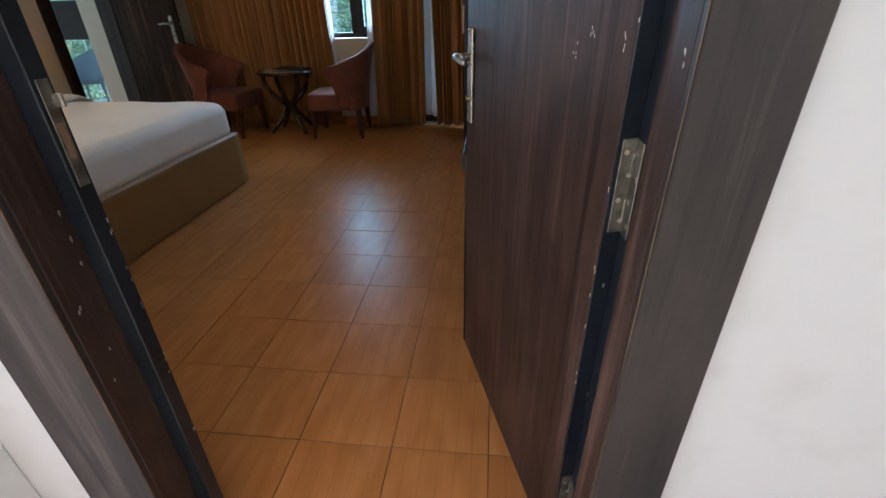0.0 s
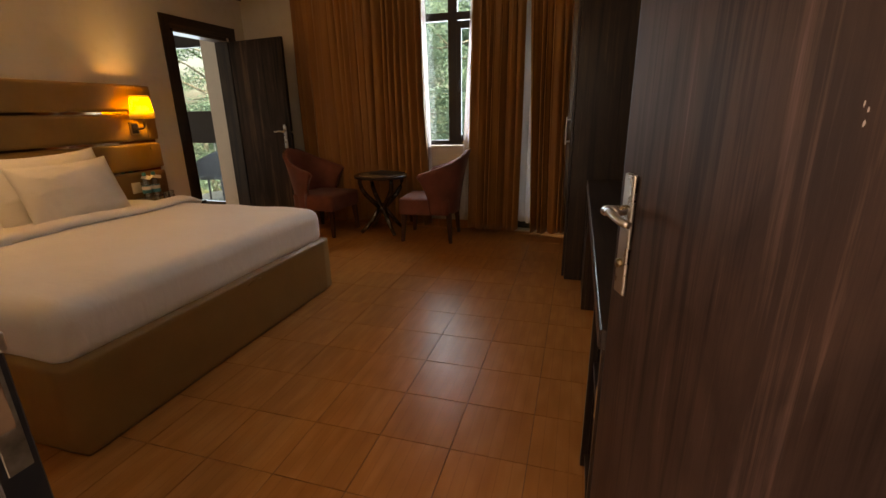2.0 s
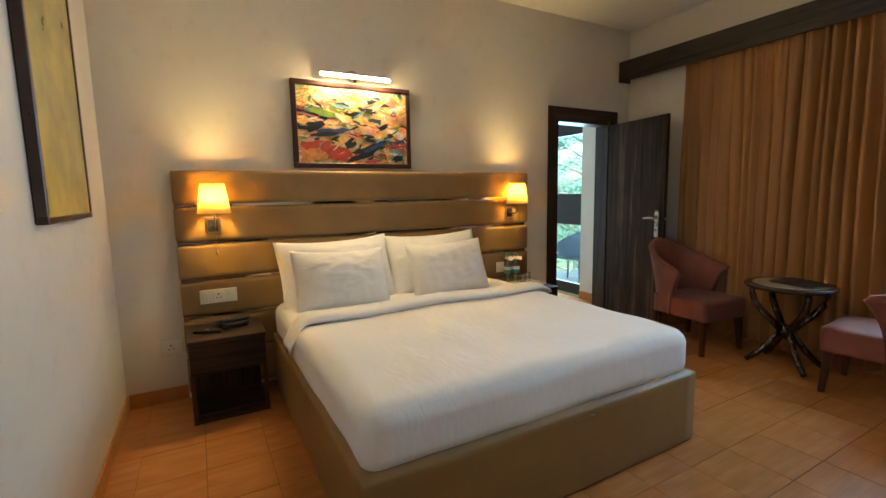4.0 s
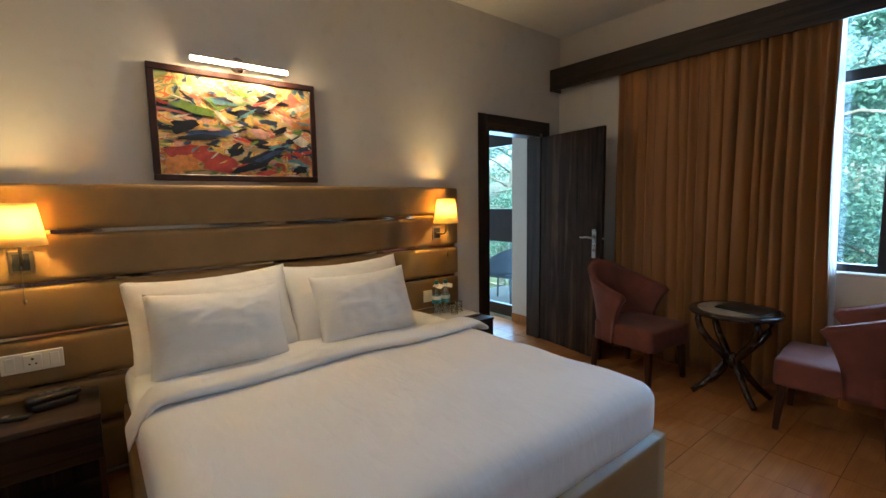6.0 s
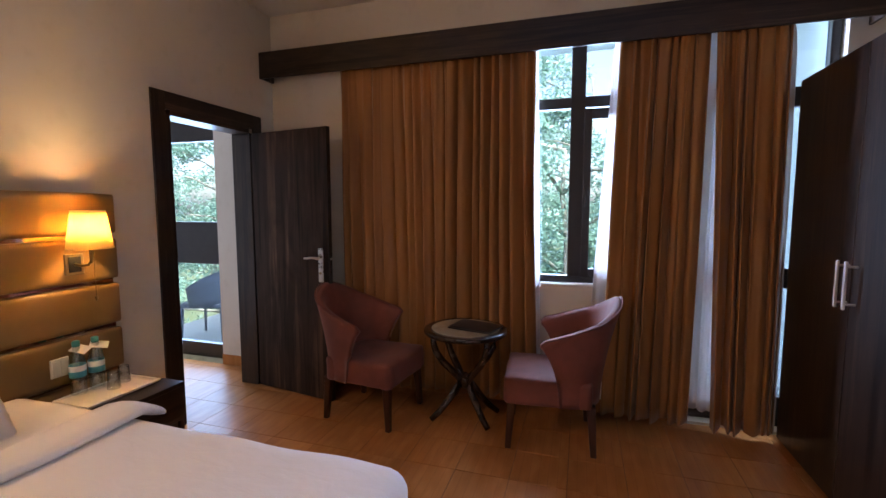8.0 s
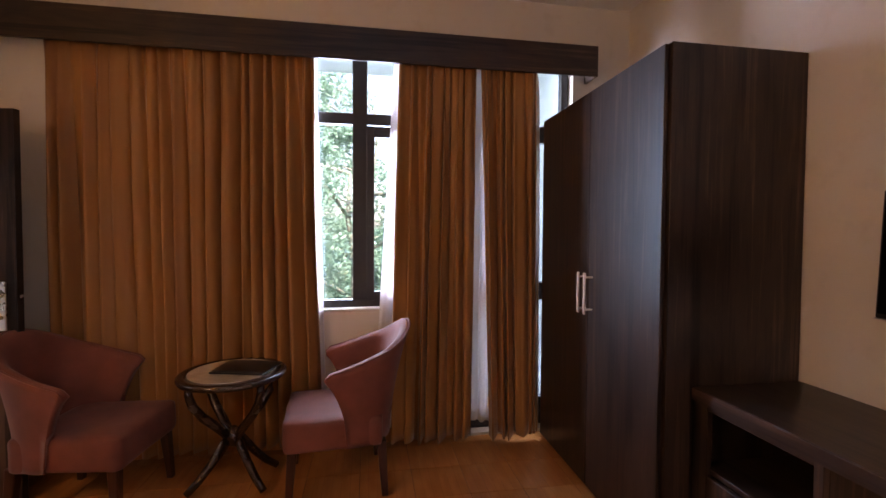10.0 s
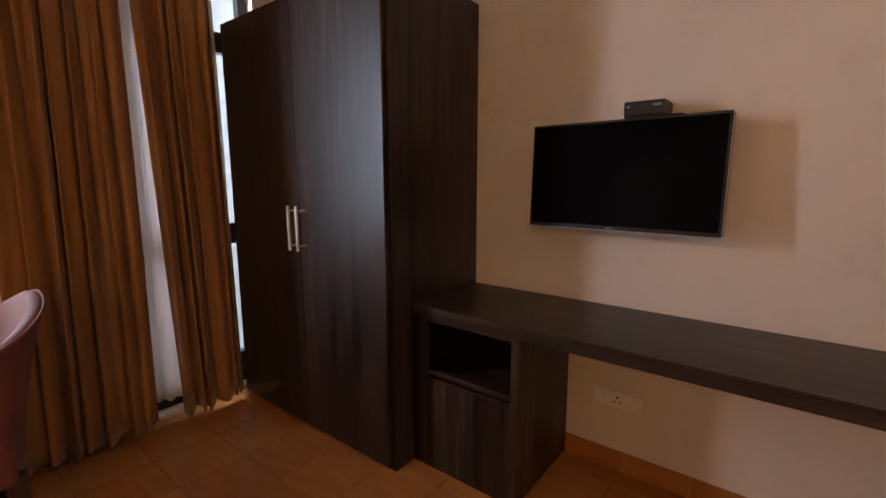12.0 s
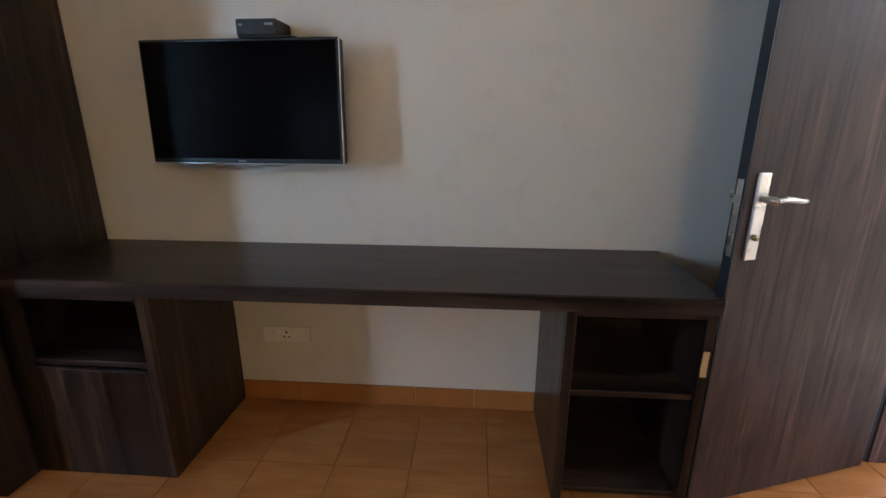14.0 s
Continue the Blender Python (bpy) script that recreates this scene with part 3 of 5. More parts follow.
for z in (0.22, 0.99, 1.78):
    hp = part("hinge_plate", box(1.3712, 1.3737, 1.752, 1.786, z - 0.075, z + 0.075, 0.0008), M_DULL_STEEL, entry, "steel hinge plate on the jamb")
    for k, dz in enumerate((-0.055, -0.02, 0.02, 0.055)):
        part("screw", rod((1.3700, 1.760 + 0.012 * (k % 2), z + dz), (1.3716, 1.760 + 0.012 * (k % 2), z + dz), 0.0042, seg=10), M_STEEL, hp)
leaf.matrix_basis = pose(1.378, 1.79, 0, 0, 0, 108.4)

# ---- lobby door beside the bed ----
lobby = thing("door_frame_lobby", (WX, 5.72, 0), "dark walnut door frame in the wall beside the bed", "door frame", kind="structure")
for y0, y1 in ((5.226, 5.326), (6.124, 6.224)):
    part("casing", box(WX + 0.0015, WX + 0.016, y0, y1, 0, 2.238, 0.002), M_WOOD_Z, lobby)
part("head_casing", box(WX + 0.0015, WX + 0.017, 5.326, 6.124, 2.125, 2.238, 0.002), M_WOOD_Y, lobby)
for y0, y1 in ((5.3205, 5.36), (6.08, 6.1195)):
    part("jamb", box(WX - 0.162, WX + 0.014, y0, y1, 0, 2.09, 0.002), M_WOOD_Z, lobby)
part("head_jamb", box(WX - 0.162, WX + 0.014, 5.36, 6.08, 2.09, 2.1295, 0.002), M_WOOD_Y, lobby)
leaf2 = door_leaf("door_lobby", "open dark walnut flush door with steel lever handle", 0.775, 2.085, 0.038, M_LOBBY_DOOR, M_FRAME)
lever_set(leaf2, 0.0, -1, 0.70, 1.06, -0.12)
lever_set(leaf2, 0.038, 1, 0.70, 1.06, -0.12)
part("latch_bolt", box(0.776, 0.786, 0.012, 0.026, 1.10, 1.12, 0.002), M_STEEL, leaf2)
leaf2.matrix_basis = pose(-2.875, 6.085, 0, 0, 0, -9.0)


# ---- windows ----
def glazed(name, label, x0, x1, z0, z1, y, bars_v, bars_h, w=0.05, depth=0.06):
    """A fixed dark frame with upright and cross bars (position, half width, from, to) and a pane behind them."""
    win = thing(name, ((x0 + x1) / 2, y, z0), label, "window", kind="structure")
    fr = part("window_frame", box(x0, x0 + w, y, y + depth, z0, z1, 0.003), M_FRAME, win, "black-brown frame bar")
    part("frame_bar", box(x1 - w, x1, y, y + depth, z0, z1, 0.003), M_FRAME, win)
    part("frame_bar", box(x0 + w, x1 - w, y, y + depth, z0, z0 + w, 0.003), M_FRAME, win)
    part("frame_bar", box(x0 + w, x1 - w, y, y + depth, z1 - w, z1, 0.003), M_FRAME, win)
    for p, h, a, b in bars_v:
        part("mullion", box(p - h, p + h, y - 0.004, y + depth - 0.002, a, b, 0.003), M_FRAME, win)
    for p, h, a, b in bars_h:
        part("cross_bar", box(a, b, y - 0.002, y + depth - 0.004, p - h, p + h, 0.003), M_FRAME, win)
    pane = part("pane", box(x0 + w, x1 - w, y + depth * 0.55, y + depth * 0.55 + 0.005, z0 + w, z1 - w), M_GLASS, win)
    pane.visible_shadow = False
    return win


wa = glazed("window_1", "black-brown framed window between the curtains", -1.895, 0.015, 0.94, 2.755, 6.46,
            [(-0.36, 0.05, 0.99, 2.705), (-1.2, 0.04, 0.99, 2.705)], [(2.24, 0.038, -1.845, -0.03)])
sash = part("sash_frame", box(-0.315, -0.262, 6.435, 6.47, 0.985, 2.19, 0.003), M_FRAME, wa, "dark opening sash")
part("sash_bar", box(-0.262, -0.035, 6.437, 6.468, 2.115, 2.188, 0.003), M_FRAME, sash)
part("sash_bar", box(-0.262, -0.035, 6.437, 6.468, 0.987, 1.05, 0.003), M_FRAME, sash)
part("sash_latch", box(-0.30, -0.283, 6.418, 6.436, 1.50, 1.62, 0.004, 2), M_BLACK, sash)
part("window_sill", box(-1.895, 0.015, 6.395, 6.46, 0.918, 0.938, 0.004), M_WALL, wa)
glazed("window_2", "black-brown framed full-height glazed balcony door", 0.365, 1.165, 0.025, 2.755, 6.47, [], [(2.19, 0.06, 0.415, 1.115), (1.03, 0.065, 0.415, 1.115), (0.14, 0.09, 0.415, 1.115)])
glazed("window_3", "black-brown glazed lobby door with two panes and toplight", -4.495, -3.565, 0.004, 2.545, 6.50,
       [(-4.40, 0.05, 0.05, 2.34), (-3.61, 0.022, 0.05, 2.34)], [(2.24, 0.115, -4.44, -3.60), (1.15, 0.205, -4.44, -3.60), (0.09, 0.06, -4.44, -3.60)])

# ---- pelmet and curtains ----
pel = thing("pelmet", (-0.8, 6.3, 2.55), "long dark walnut curtain pelmet box under the ceiling", "pelmet")
part("front_board", box(-2.896, 1.278, 6.234, 6.254, 2.555, 2.765, 0.002), M_WOOD_X, pel)
part("top_board", box(-2.896, 1.278, 6.254, 6.398, 2.745, 2.763, 0.001), M_WOOD_X, pel)
part("end_board", box(1.258, 1.277, 6.254, 6.398, 2.556, 2.745, 0.001), M_WOOD_Z, pel)
part("end_board", box(-2.895, -2.876, 6.254, 6.398, 2.556, 2.745, 0.001), M_WOOD_Z, pel)
part("curtain_rail", box(-2.87, 1.255, 6.30, 6.32, 2.70, 2.742), M_WHITE, pel, "white curtain rail")


def curtain(name, label, x0, x1, y, z0, z1, mat, folds, amp, seed, curl=0.0, lean=(0.0, 0.0), thick=0.003):
    """Hanging cloth with irregular round folds that widen towards the hem; lean shifts its edges at the hem."""
    rng = random.Random(seed)
    bm = bmesh.new()
    nu, nv = max(80, folds * 20), 30
    ph = [rng.uniform(0, 6.28) for _ in range(6)]
    rows = []
    for j in range(nv + 1):
        v = j / nv
        z = z1 + (z0 - z1) * v
        a = amp * (0.42 + 0.58 * min(1, v * 2.2))
        row = []
        for i in range(nu + 1):
            u = i / nu
            s = u * folds + (0.04 + 0.14 * (1 - v) ** 5) * math.sin(2 * math.pi * 2.0 * u * folds / 3 + ph[3]) + 0.45 * noise.noise((u * folds * 0.7, 0.4 * v, seed * 7.7)) + 0.22 * math.sin(2 * math.pi * u * 2.3 + ph[0]) + 0.10 * math.sin(2 * math.pi * u * 5.1 + ph[1])
            wob = 0.10 * math.sin(3 * v + ph[2] + 9 * u)
            w = math.sin(2 * math.pi * (s + wob))
            vary = 0.85 + 0.40 * noise.noise((s * 0.9 + seed * 3.1, v * 0.7, seed))
            w = vary * (1 - 2 * abs(math.sin(math.pi * (s + wob))) ** 1.1) + (0.10 + 0.22 * (1 - v) ** 6) * math.sin(2 * math.pi * (2.13 * s + ph[3])) + 0.10 * noise.noise((u * folds * 1.7, 5 * v, seed + 4.4))
            back = max(0.0, (u - 0.72) / 0.28) ** 2 * curl
            e0, e1 = x0 + lean[0] * v, x1 + lean[1] * v
            c = (e0 + e1) / 2
            x = c + (e0 + (e1 - e0) * u - c) + 0.25 * a * math.cos(2 * math.pi * (s + wob))
            z_ = z - 2.2 * back * (1 - v) ** 12
            zz = z_ + (0.012 * math.sin(2 * math.pi * u * 3.3 + ph[4]) + 0.008 * w if j == nv else 0)
            row.append(bm.verts.new((x, y + back + a * (1 - 5 * back) * w * (0.8 + 0.35 * math.sin(7 * u + ph[5])), zz)))
        rows.append(row)
    for a, b in zip(rows, rows[1:]):
        for i in range(nu):
            bm.faces.new((a[i], a[i + 1], b[i + 1], b[i]))
    ob = tagged(part(name, bm, mat, smooth=True), label, "curtain", group="window curtains")
    md = ob.modifiers.new("thickness", "SOLIDIFY")
    md.thickness = thick
    return ob


curtain("curtain", "wide bronze-brown curtain hanging in deep folds", -2.20, -0.645, 6.318, 0.06, 2.70, M_CURTAIN, 18, 0.058, 1, lean=(0.03, 0.04))
curtain("curtain", "bronze-brown curtain beside the window gap", -0.10, 0.42, 6.300, 0.04, 2.70, M_CURTAIN, 7, 0.060, 2, lean=(-0.06, -0.025))
curtain("curtain", "narrow bronze-brown curtain beside the wardrobe", 0.445, 0.915, 6.288, 0.04, 2.70, M_CURTAIN, 6, 0.050, 3, curl=0.115, lean=(0.085, 0.012))
curtain("sheer_curtain", "white sheer curtain behind the bronze one", -0.125, 0.60, 6.380, 0.12, 2.68, M_SHEER, 12, 0.010, 5, thick=0.001, lean=(-0.15, 0))
curtain("sheer_curtain", "white sheer curtain behind the wide one", -0.95, -0.64, 6.384, 0.10, 2.68, M_SHEER, 6, 0.012, 6, thick=0.001, lean=(0, 0.06))

# ---- wardrobe ----
wd = thing("wardrobe", (1.26, 5.65, 0), "tall dark walnut two-door wardrobe against the wall", "wardrobe")
part("body", box(0.945, 1.607, 5.005, 6.33, 0.0, 2.255, 0.002), M_WOOD_Z, wd)
for y0, y1, hy in ((5.024, 5.650, 5.603), (5.655, 6.328, 5.675)):
    dr = part("door", box(0.922, 0.942, y0, y1, 0.02, 2.25, 0.002), M_WARDROBE, wd)
    h = part("handle", box(0.868, 0.880, hy - 0.009, hy + 0.009, 1.01, 1.24, 0.003, 2), M_SATIN, dr, "brushed steel bar handle")
    for z in (1.035, 1.215):
        part("handle_post", rod((0.877, hy, z), (0.9225, hy, z), 0.006), M_SATIN, dr)

# ---- writing desk ----
desk = thing("desk", (1.33, 3.8, 0), "long dark walnut wall desk with two shelf pedestals", "desk")
part("worktop", box(1.068, 1.607, 2.565, 5.0025, 0.745, 0.800, 0.003), M_WOOD_Y, desk)
part("edge_strip", box(1.0655, 1.0675, 2.57, 5.0, 0.747, 0.797), M_WOOD_Y, desk)


def pedestal(y0, y1, name, open_z, front):
    p = part(name, box(1.10, 1.604, y0, y0 + 0.03, 0.0, 0.744, 0.002), M_WOOD_Z, desk)
    part("side_panel", box(1.10, 1.604, y1 - 0.03, y1, 0.0, 0.744, 0.002), M_WOOD_Z, p)
    part("back_panel", box(1.585, 1.603, y0 + 0.03, y1 - 0.03, 0.0, 0.744), M_WOOD_Z, p)
    for z in open_z:
        part("shelf", box(1.09, 1.585, y0 + 0.0305, y1 - 0.0305, z - 0.022, z, 0.002), M_WOOD_Y, p)
    part("front_stile", box(1.076, 1.0995, y0, y0 + 0.032, 0.0, 0.744, 0.002), M_WOOD_Z, p)
    part("front_stile", box(1.076, 1.0995, y1 - (0.08 if front else 0.032), y1, 0.0, 0.744, 0.002), M_WOOD_Z, p)
    part("top_rail", box(1.077, 1.0995, y0 + 0.032, y1 - (0.08 if front else 0.032), 0.727, 0.744, 0.002), M_WOOD_Y, p)
    if front:
        part("front_panel", box(1.077, 1.0995, y0 + 0.032, y1 - 0.08, 0.0, 0.455, 0.002), M_WOOD_Z, p)
    return p


pr = pedestal(2.575, 3.035, "pedestal", (0.06, 0.455), False)
part("chipped_edge", soft_box(1.0745, 1.0765, 2.583, 2.603, 0.53, 0.62, 0.008, 4, 0.002, 60), M_CHIP_WOOD, pr, "raw chip in the laminate edge")
pedestal(4.447, 5.0, "pedestal", (0.06, 0.485), True)

# ---- television ----
tv = thing("television", (1.6, 4.22, 1.16), "black flat-screen television on a wall bracket, switched off", "television")
TVM = pose(1.483, 4.229, 1.386, 0, 0, -2.0) @ pose(0, 0, 0, 0, 2.5, 0)


def tv_part(name, x0, x1, y0, y1, z0, z1, mat, parent, label="", bevel=0.002):
    bm = box(x0, x1, y0, y1, z0, z1, bevel)
    bm.transform(TVM)
    return part(name, bm, mat, parent, label)


case = tv_part("case", -0.008, 0.045, -0.391, 0.391, -0.226, 0.226, M_BLACK, tv, "black plastic case", 0.004)
tv_part("screen", -0.011, -0.0085, -0.381, 0.381, -0.210, 0.216, M_SCREEN, tv, "glossy dark screen", 0.0005)
tv_part("silver_edge", -0.012, 0.01, -0.392, 0.392, -0.231, -0.2265, M_SILVER, tv, "thin silver bottom edge", 0.001)
tv_part("silver_edge", -0.010, 0.0, -0.3935, -0.3915, -0.226, 0.226, M_SILVER, tv, "thin silver side edge", 0.001)
tv_part("badge", -0.0125, -0.0112, 0.0, 0.03, -0.222, -0.216, M_GREY_MARK, tv, "", 0.0)
part("wall_bracket", add_box(box(1.53, 1.607, 4.16, 4.28, 1.25, 1.52, 0.003), 1.59, 1.608, 4.10, 4.34, 1.22, 1.55), M_BLACK, tv)
shelf = thing("bracket_shelf", (1.6, 4.1, 1.61), "small black wall shelf above the television", "shelf")
part("plate", box(1.47, 1.607, 4.0, 4.21, 1.612, 1.617, 0.001), M_BLACK, shelf)
for y in (4.035, 4.175):
    part("bracket", box(1.56, 1.606, y - 0.005, y + 0.005, 1.585, 1.612), M_BLACK, shelf)
stb = thing("set_top_box", (1.53, 4.1, 1.618), "small black set-top box on a wall shelf", "set-top box")
part("case", box(1.470, 1.605, 4.062, 4.215, 1.6175, 1.675, 0.006, 2), M_BLACK, stb)
part("front_mark", box(1.4688, 1.4705, 4.075, 4.105, 1.652, 1.660), M_GREY_MARK, stb)
part("front_mark", box(1.4688, 1.4705, 4.19, 4.202, 1.65, 1.658), M_GREY_MARK, stb)


# ---- sockets and switches ----
def wall_plate(name, label, axis, at, sign, u0, u1, z0, z1, kind_of):
    """A white plate on a wall face, with switches or a three-pin socket."""
    p = thing(name, (at, (u0 + u1) / 2, z0), label, kind_of)
    a, b = sorted((at + sign * 0.001, at + sign * 0.012))
    body = part("plate", box(a, b, u0, u1, z0, z1, 0.003), M_WHITE, p)
    c, d = sorted((at + sign * 0.0115, at + sign * 0.0155))
    if kind_of == "socket":
        m = u0 + (u1 - u0) * 0.5
        w = (z1 - z0) * 0.36
        part("socket_face", box(c, d, m - w, m + w, z0 + 0.012, z1 - 0.012, 0.002), M_WHITE, p)
        e, f = sorted((at + sign * 0.0150, at + sign * 0.0162))
        for du, dz, r in ((0, 0.014, 0.006), (-0.012, -0.010, 0.0045), (0.012, -0.010, 0.0045)):
            part("pin_hole", rod((e, m + du, (z0 + z1) / 2 + dz), (f, m + du, (z0 + z1) / 2 + dz), r, seg=10), M_BLACK, p)
        for k in (0.15, 0.85):
            m2 = u0 + (u1 - u0) * k
            part("switch", box(c, d, m2 - 0.018, m2 + 0.018, z0 + 0.015, z1 - 0.015, 0.002), M_WHITE, p)
    else:
        n = max(2, int((u1 - u0) / 0.04))
        for k in range(n):
            s0 = u0 + 0.008 + (u1 - u0 - 0.016) * k / n
            part("switch", box(c, d, s0 + 0.001, s0 + (u1 - u0 - 0.016) / n - 0.001, z0 + 0.012, z1 - 0.012, 0.002), M_WHITE, p)
    return p


wall_plate("wall_socket", "white three-pin socket plate under the desk", "y", EX, -1, 4.09, 4.315, 0.315, 0.392, "socket")

# ---- bed ----
bed = thing("bed", (-1.81, 3.47, 0), "king-size bed with tan leatherette box base, neatly made", "bed")
part("base", soft_box(-2.815, -0.80, 2.515, 4.42, 0.0, 0.405, 0.022, 14, 0.004, 2.0), M_LEATHER, bed, "tan leatherette box base", True)
part("strap", tube_along([(-0.7975, 3.515, 0.355), (-0.790, 3.545, 0.367), (-0.788, 3.595, 0.372), (-0.7975, 3.625, 0.360)], 0.004, 6), M_LEATHER, bed, "small worn pull strap")
mat_ = part("mattress", soft_box(-2.81, -0.835, 2.535, 4.415, 0.36, 0.632, 0.085, 40, 0.010, 3.2), M_LINEN, bed, "mattress under a smooth white sheet", True)


def fold_roll():
    """The turned-back edge of the white cover, a soft flat roll across the bed."""
    bm = bmesh.new()
    rings = []
    for i in range(61):
        u = i / 60
        y = 2.50 + 1.975 * u
        drop = -0.16 * max(0, (0.06 - u) / 0.06) ** 1.5 - 0.045 * max(0, (u - 0.95) / 0.05) ** 1.5
        cx = -2.12 + 0.012 * math.sin(9 * u) + 0.01 * noise.noise((u * 4, 1, 2))
        cz = 0.650 + drop + 0.006 * math.sin(13 * u + 1)
        ring = []
        for k in range(16):
            a = 2 * math.pi * k / 16
            rx, rz = 0.105 + 0.012 * math.sin(7 * u + 2), 0.034 + 0.006 * math.sin(5 * u)
            ring.append(bm.verts.new((cx + rx * math.cos(a) + 0.02 * math.sin(a), y, cz + rz * math.sin(a) + 0.004 * noise.noise((u * 20, a, 0)))))
        rings.append(ring)
    for a, b in zip(rings, rings[1:]):
        for k in range(16):
            bm.faces.new((a[k], a[(k + 1) % 16], b[(k + 1) % 16], b[k]))
    bm.faces.new(rings[0])
    bm.faces.new(rings[-1])
    return bm



part("turned_back_cover", fold_roll(), M_LINEN, bed, "white cover folded back across the bed", True)


def pillow(label, w, h, t, m, seed):
    """A filled case with drawn-out corners and a thin flanged edge."""
    rng = random.Random(seed)
    off = Vector((rng.uniform(0, 9), rng.uniform(0, 9), rng.uniform(0, 9)))
    bm = bmesh.new()
    n = 34
    sheets = []
    for side in (1, -1):
        grid = []
        for i in range(n + 1):
            row = []
            for j in range(n + 1):
                u, v = 2 * i / n - 1, 2 * j / n - 1
                fu, fv = min(1.0, abs(u) / 0.992), min(1.0, abs(v) / 0.988)
                f = (1 - fu ** 2.2) ** 0.62 * (1 - fv ** 2.4) ** 0.62
                pinch = 1 - 0.115 * (1 - u * u) * abs(v) ** 2 - 0.0 * (u * v) ** 4, 1 - 0.07 * (1 - v * v) * abs(u) ** 2 - 0.03 * (u * v) ** 4
                x, y = u * w / 2 * pinch[1], v * h / 2 * pinch[0]
                wr = 0.011 * noise.noise(Vector((u * 1.9, v * 1.6, side)) + off) + 0.009 * noise.noise(Vector((u * 5, v * 3.4, side * 3)) + off) + 0.004 * noise.noise(Vector((u * 11, v * 7, side * 3)) + off)
                crease = noise.noise(Vector((u * 1.1 + 0.5 * v, v * 4.2 - 0.8 * u, side * 2.0)) + off)
                wr += 0.016 * (0.5 - min(0.5, abs(crease) * 3.2)) - 0.006 * abs(math.sin(9 * u + 5 * v * u)) * abs(u) ** 3
                sag = 0.02 * (1 - u * u) * (v < 0) * v
                row.append((x, y, side * (t / 2 * f + 0.003) + wr * f + sag))
            grid.append(row)
        sheets.append(grid)
    for grid in sheets:
        vs = [[bm.verts.new(p) for p in row] for row in grid]
        for i in range(n):
            for j in range(n):
                bm.faces.new((vs[i][j], vs[i + 1][j], vs[i + 1][j + 1], vs[i][j + 1]))
    bmesh.ops.remove_doubles(bm, verts=bm.verts, dist=0.0065)
    ob = tagged(part("pillow", bm, M_PILLOW, smooth=True), label, "pillow", group="pillows on the bed")
    ob.matrix_basis = m
    return ob


def leaning(y, x, z, tilt, yaw=0.0, roll=0.0):
    """Local x runs along the bed's width, local y up, local z towards the foot; the upper edge leans back."""
    basis = Matrix(((0, 0, 1, 0), (1, 0, 0, 0), (0, 1, 0, 0), (0, 0, 0, 1)))
    return Matrix.Translation((x, y, z)) @ Matrix.Rotation(radians(yaw), 4, "Z") @ Matrix.Rotation(radians(-tilt), 4, "Y") @ Matrix.Rotation(radians(roll), 4, "X") @ basis


pillow("large white pillow leaning on the headboard", 0.88, 0.57, 0.24, leaning(2.98, -2.63, 0.815, 24, 2, 1), 1)
pillow("large white pillow leaning on the headboard", 0.86, 0.57, 0.24, leaning(3.79, -2.63, 0.81, 24, -2, 1), 2)
pillow("white pillow propped before the larger one", 0.69, 0.46, 0.24, leaning(2.955, -2.465, 0.80, 25, 2, -2), 3)
pillow("white pillow propped before the larger one", 0.69, 0.46, 0.23, leaning(3.815, -2.465, 0.80, 23, -3, 1.5), 4)

# ---- headboard ----
hb = thing("headboard", (-2.86, 3.44, 0), "tan leatherette panelled headboard with bronze mirror strips", "headboard")
part("backing", box(-2.898, -2.872, 1.965, 4.912, 0.05, 1.56), M_LEATHER, hb)
tops = (1.572, 1.325, 1.072, 0.818, 0.564, 0.31)
for z_top, z_bot in zip(tops, (1.345, 1.092, 0.838, 0.584, 0.33, 0.05)):
    part("panel", soft_box(-2.872, -2.818, 1.96, 4.915, z_bot, z_top, 0.022, 12), M_LEATHER, hb, smooth=True)
for z in (1.335, 1.082, 0.828, 0.574, 0.32):
    part("mirror_strip", box(-2.8715, -2.858, 1.975, 4.90, z - 0.0095, z + 0.0095), M_MIRROR, hb, "bronze mirror strip")


# ---- bedside tables ----
def bedside(name, label, y0, y1):
    t = thing(name, (-2.66, (y0 + y1) / 2, 0), label, "bedside table", group="bedside tables")
    part("top", box(-2.816, -2.405, y0, y1, 0.505, 0.53, 0.003), M_WOOD_Y, t)
    part("drawer", box(-2.813, -2.411, y0 + 0.004, y1 - 0.004, 0.315, 0.5045, 0.003), M_WOOD_Y, t)
    part("drawer_line", box(-2.4115, -2.4095, y0 + 0.02, y1 - 0.02, 0.335, 0.338), M_FRAME, t)
    part("back_panel", box(-2.813, -2.795, y0 + 0.01, y1 - 0.01, 0.02, 0.3145), M_WOOD_Z, t)
    part("lower_shelf", box(-2.795, -2.45, y0 + 0.025, y1 - 0.025, 0.03, 0.05, 0.002), M_WOOD_Y, t)
    for y in (y0 + 0.013, y1 - 0.013):
        part("front_leg", box(-2.445, -2.421, y - 0.012, y + 0.012, 0, 0.3145, 0.003), M_RED_WOOD, t)
        part("side_bar", box(-2.795, -2.445, y - 0.011, y + 0.011, 0.0, 0.024, 0.002), M_RED_WOOD, t)
    part("front_bar", box(-2.443, -2.423, y0 + 0.025, y1 - 0.025, 0.002, 0.024, 0.002), M_RED_WOOD, t)
    return t


bedside("bedside_table", "dark walnut bedside table holding a telephone", 1.985, 2.425)
bedside("bedside_table", "dark walnut bedside table holding a water tray", 4.46, 4.93)


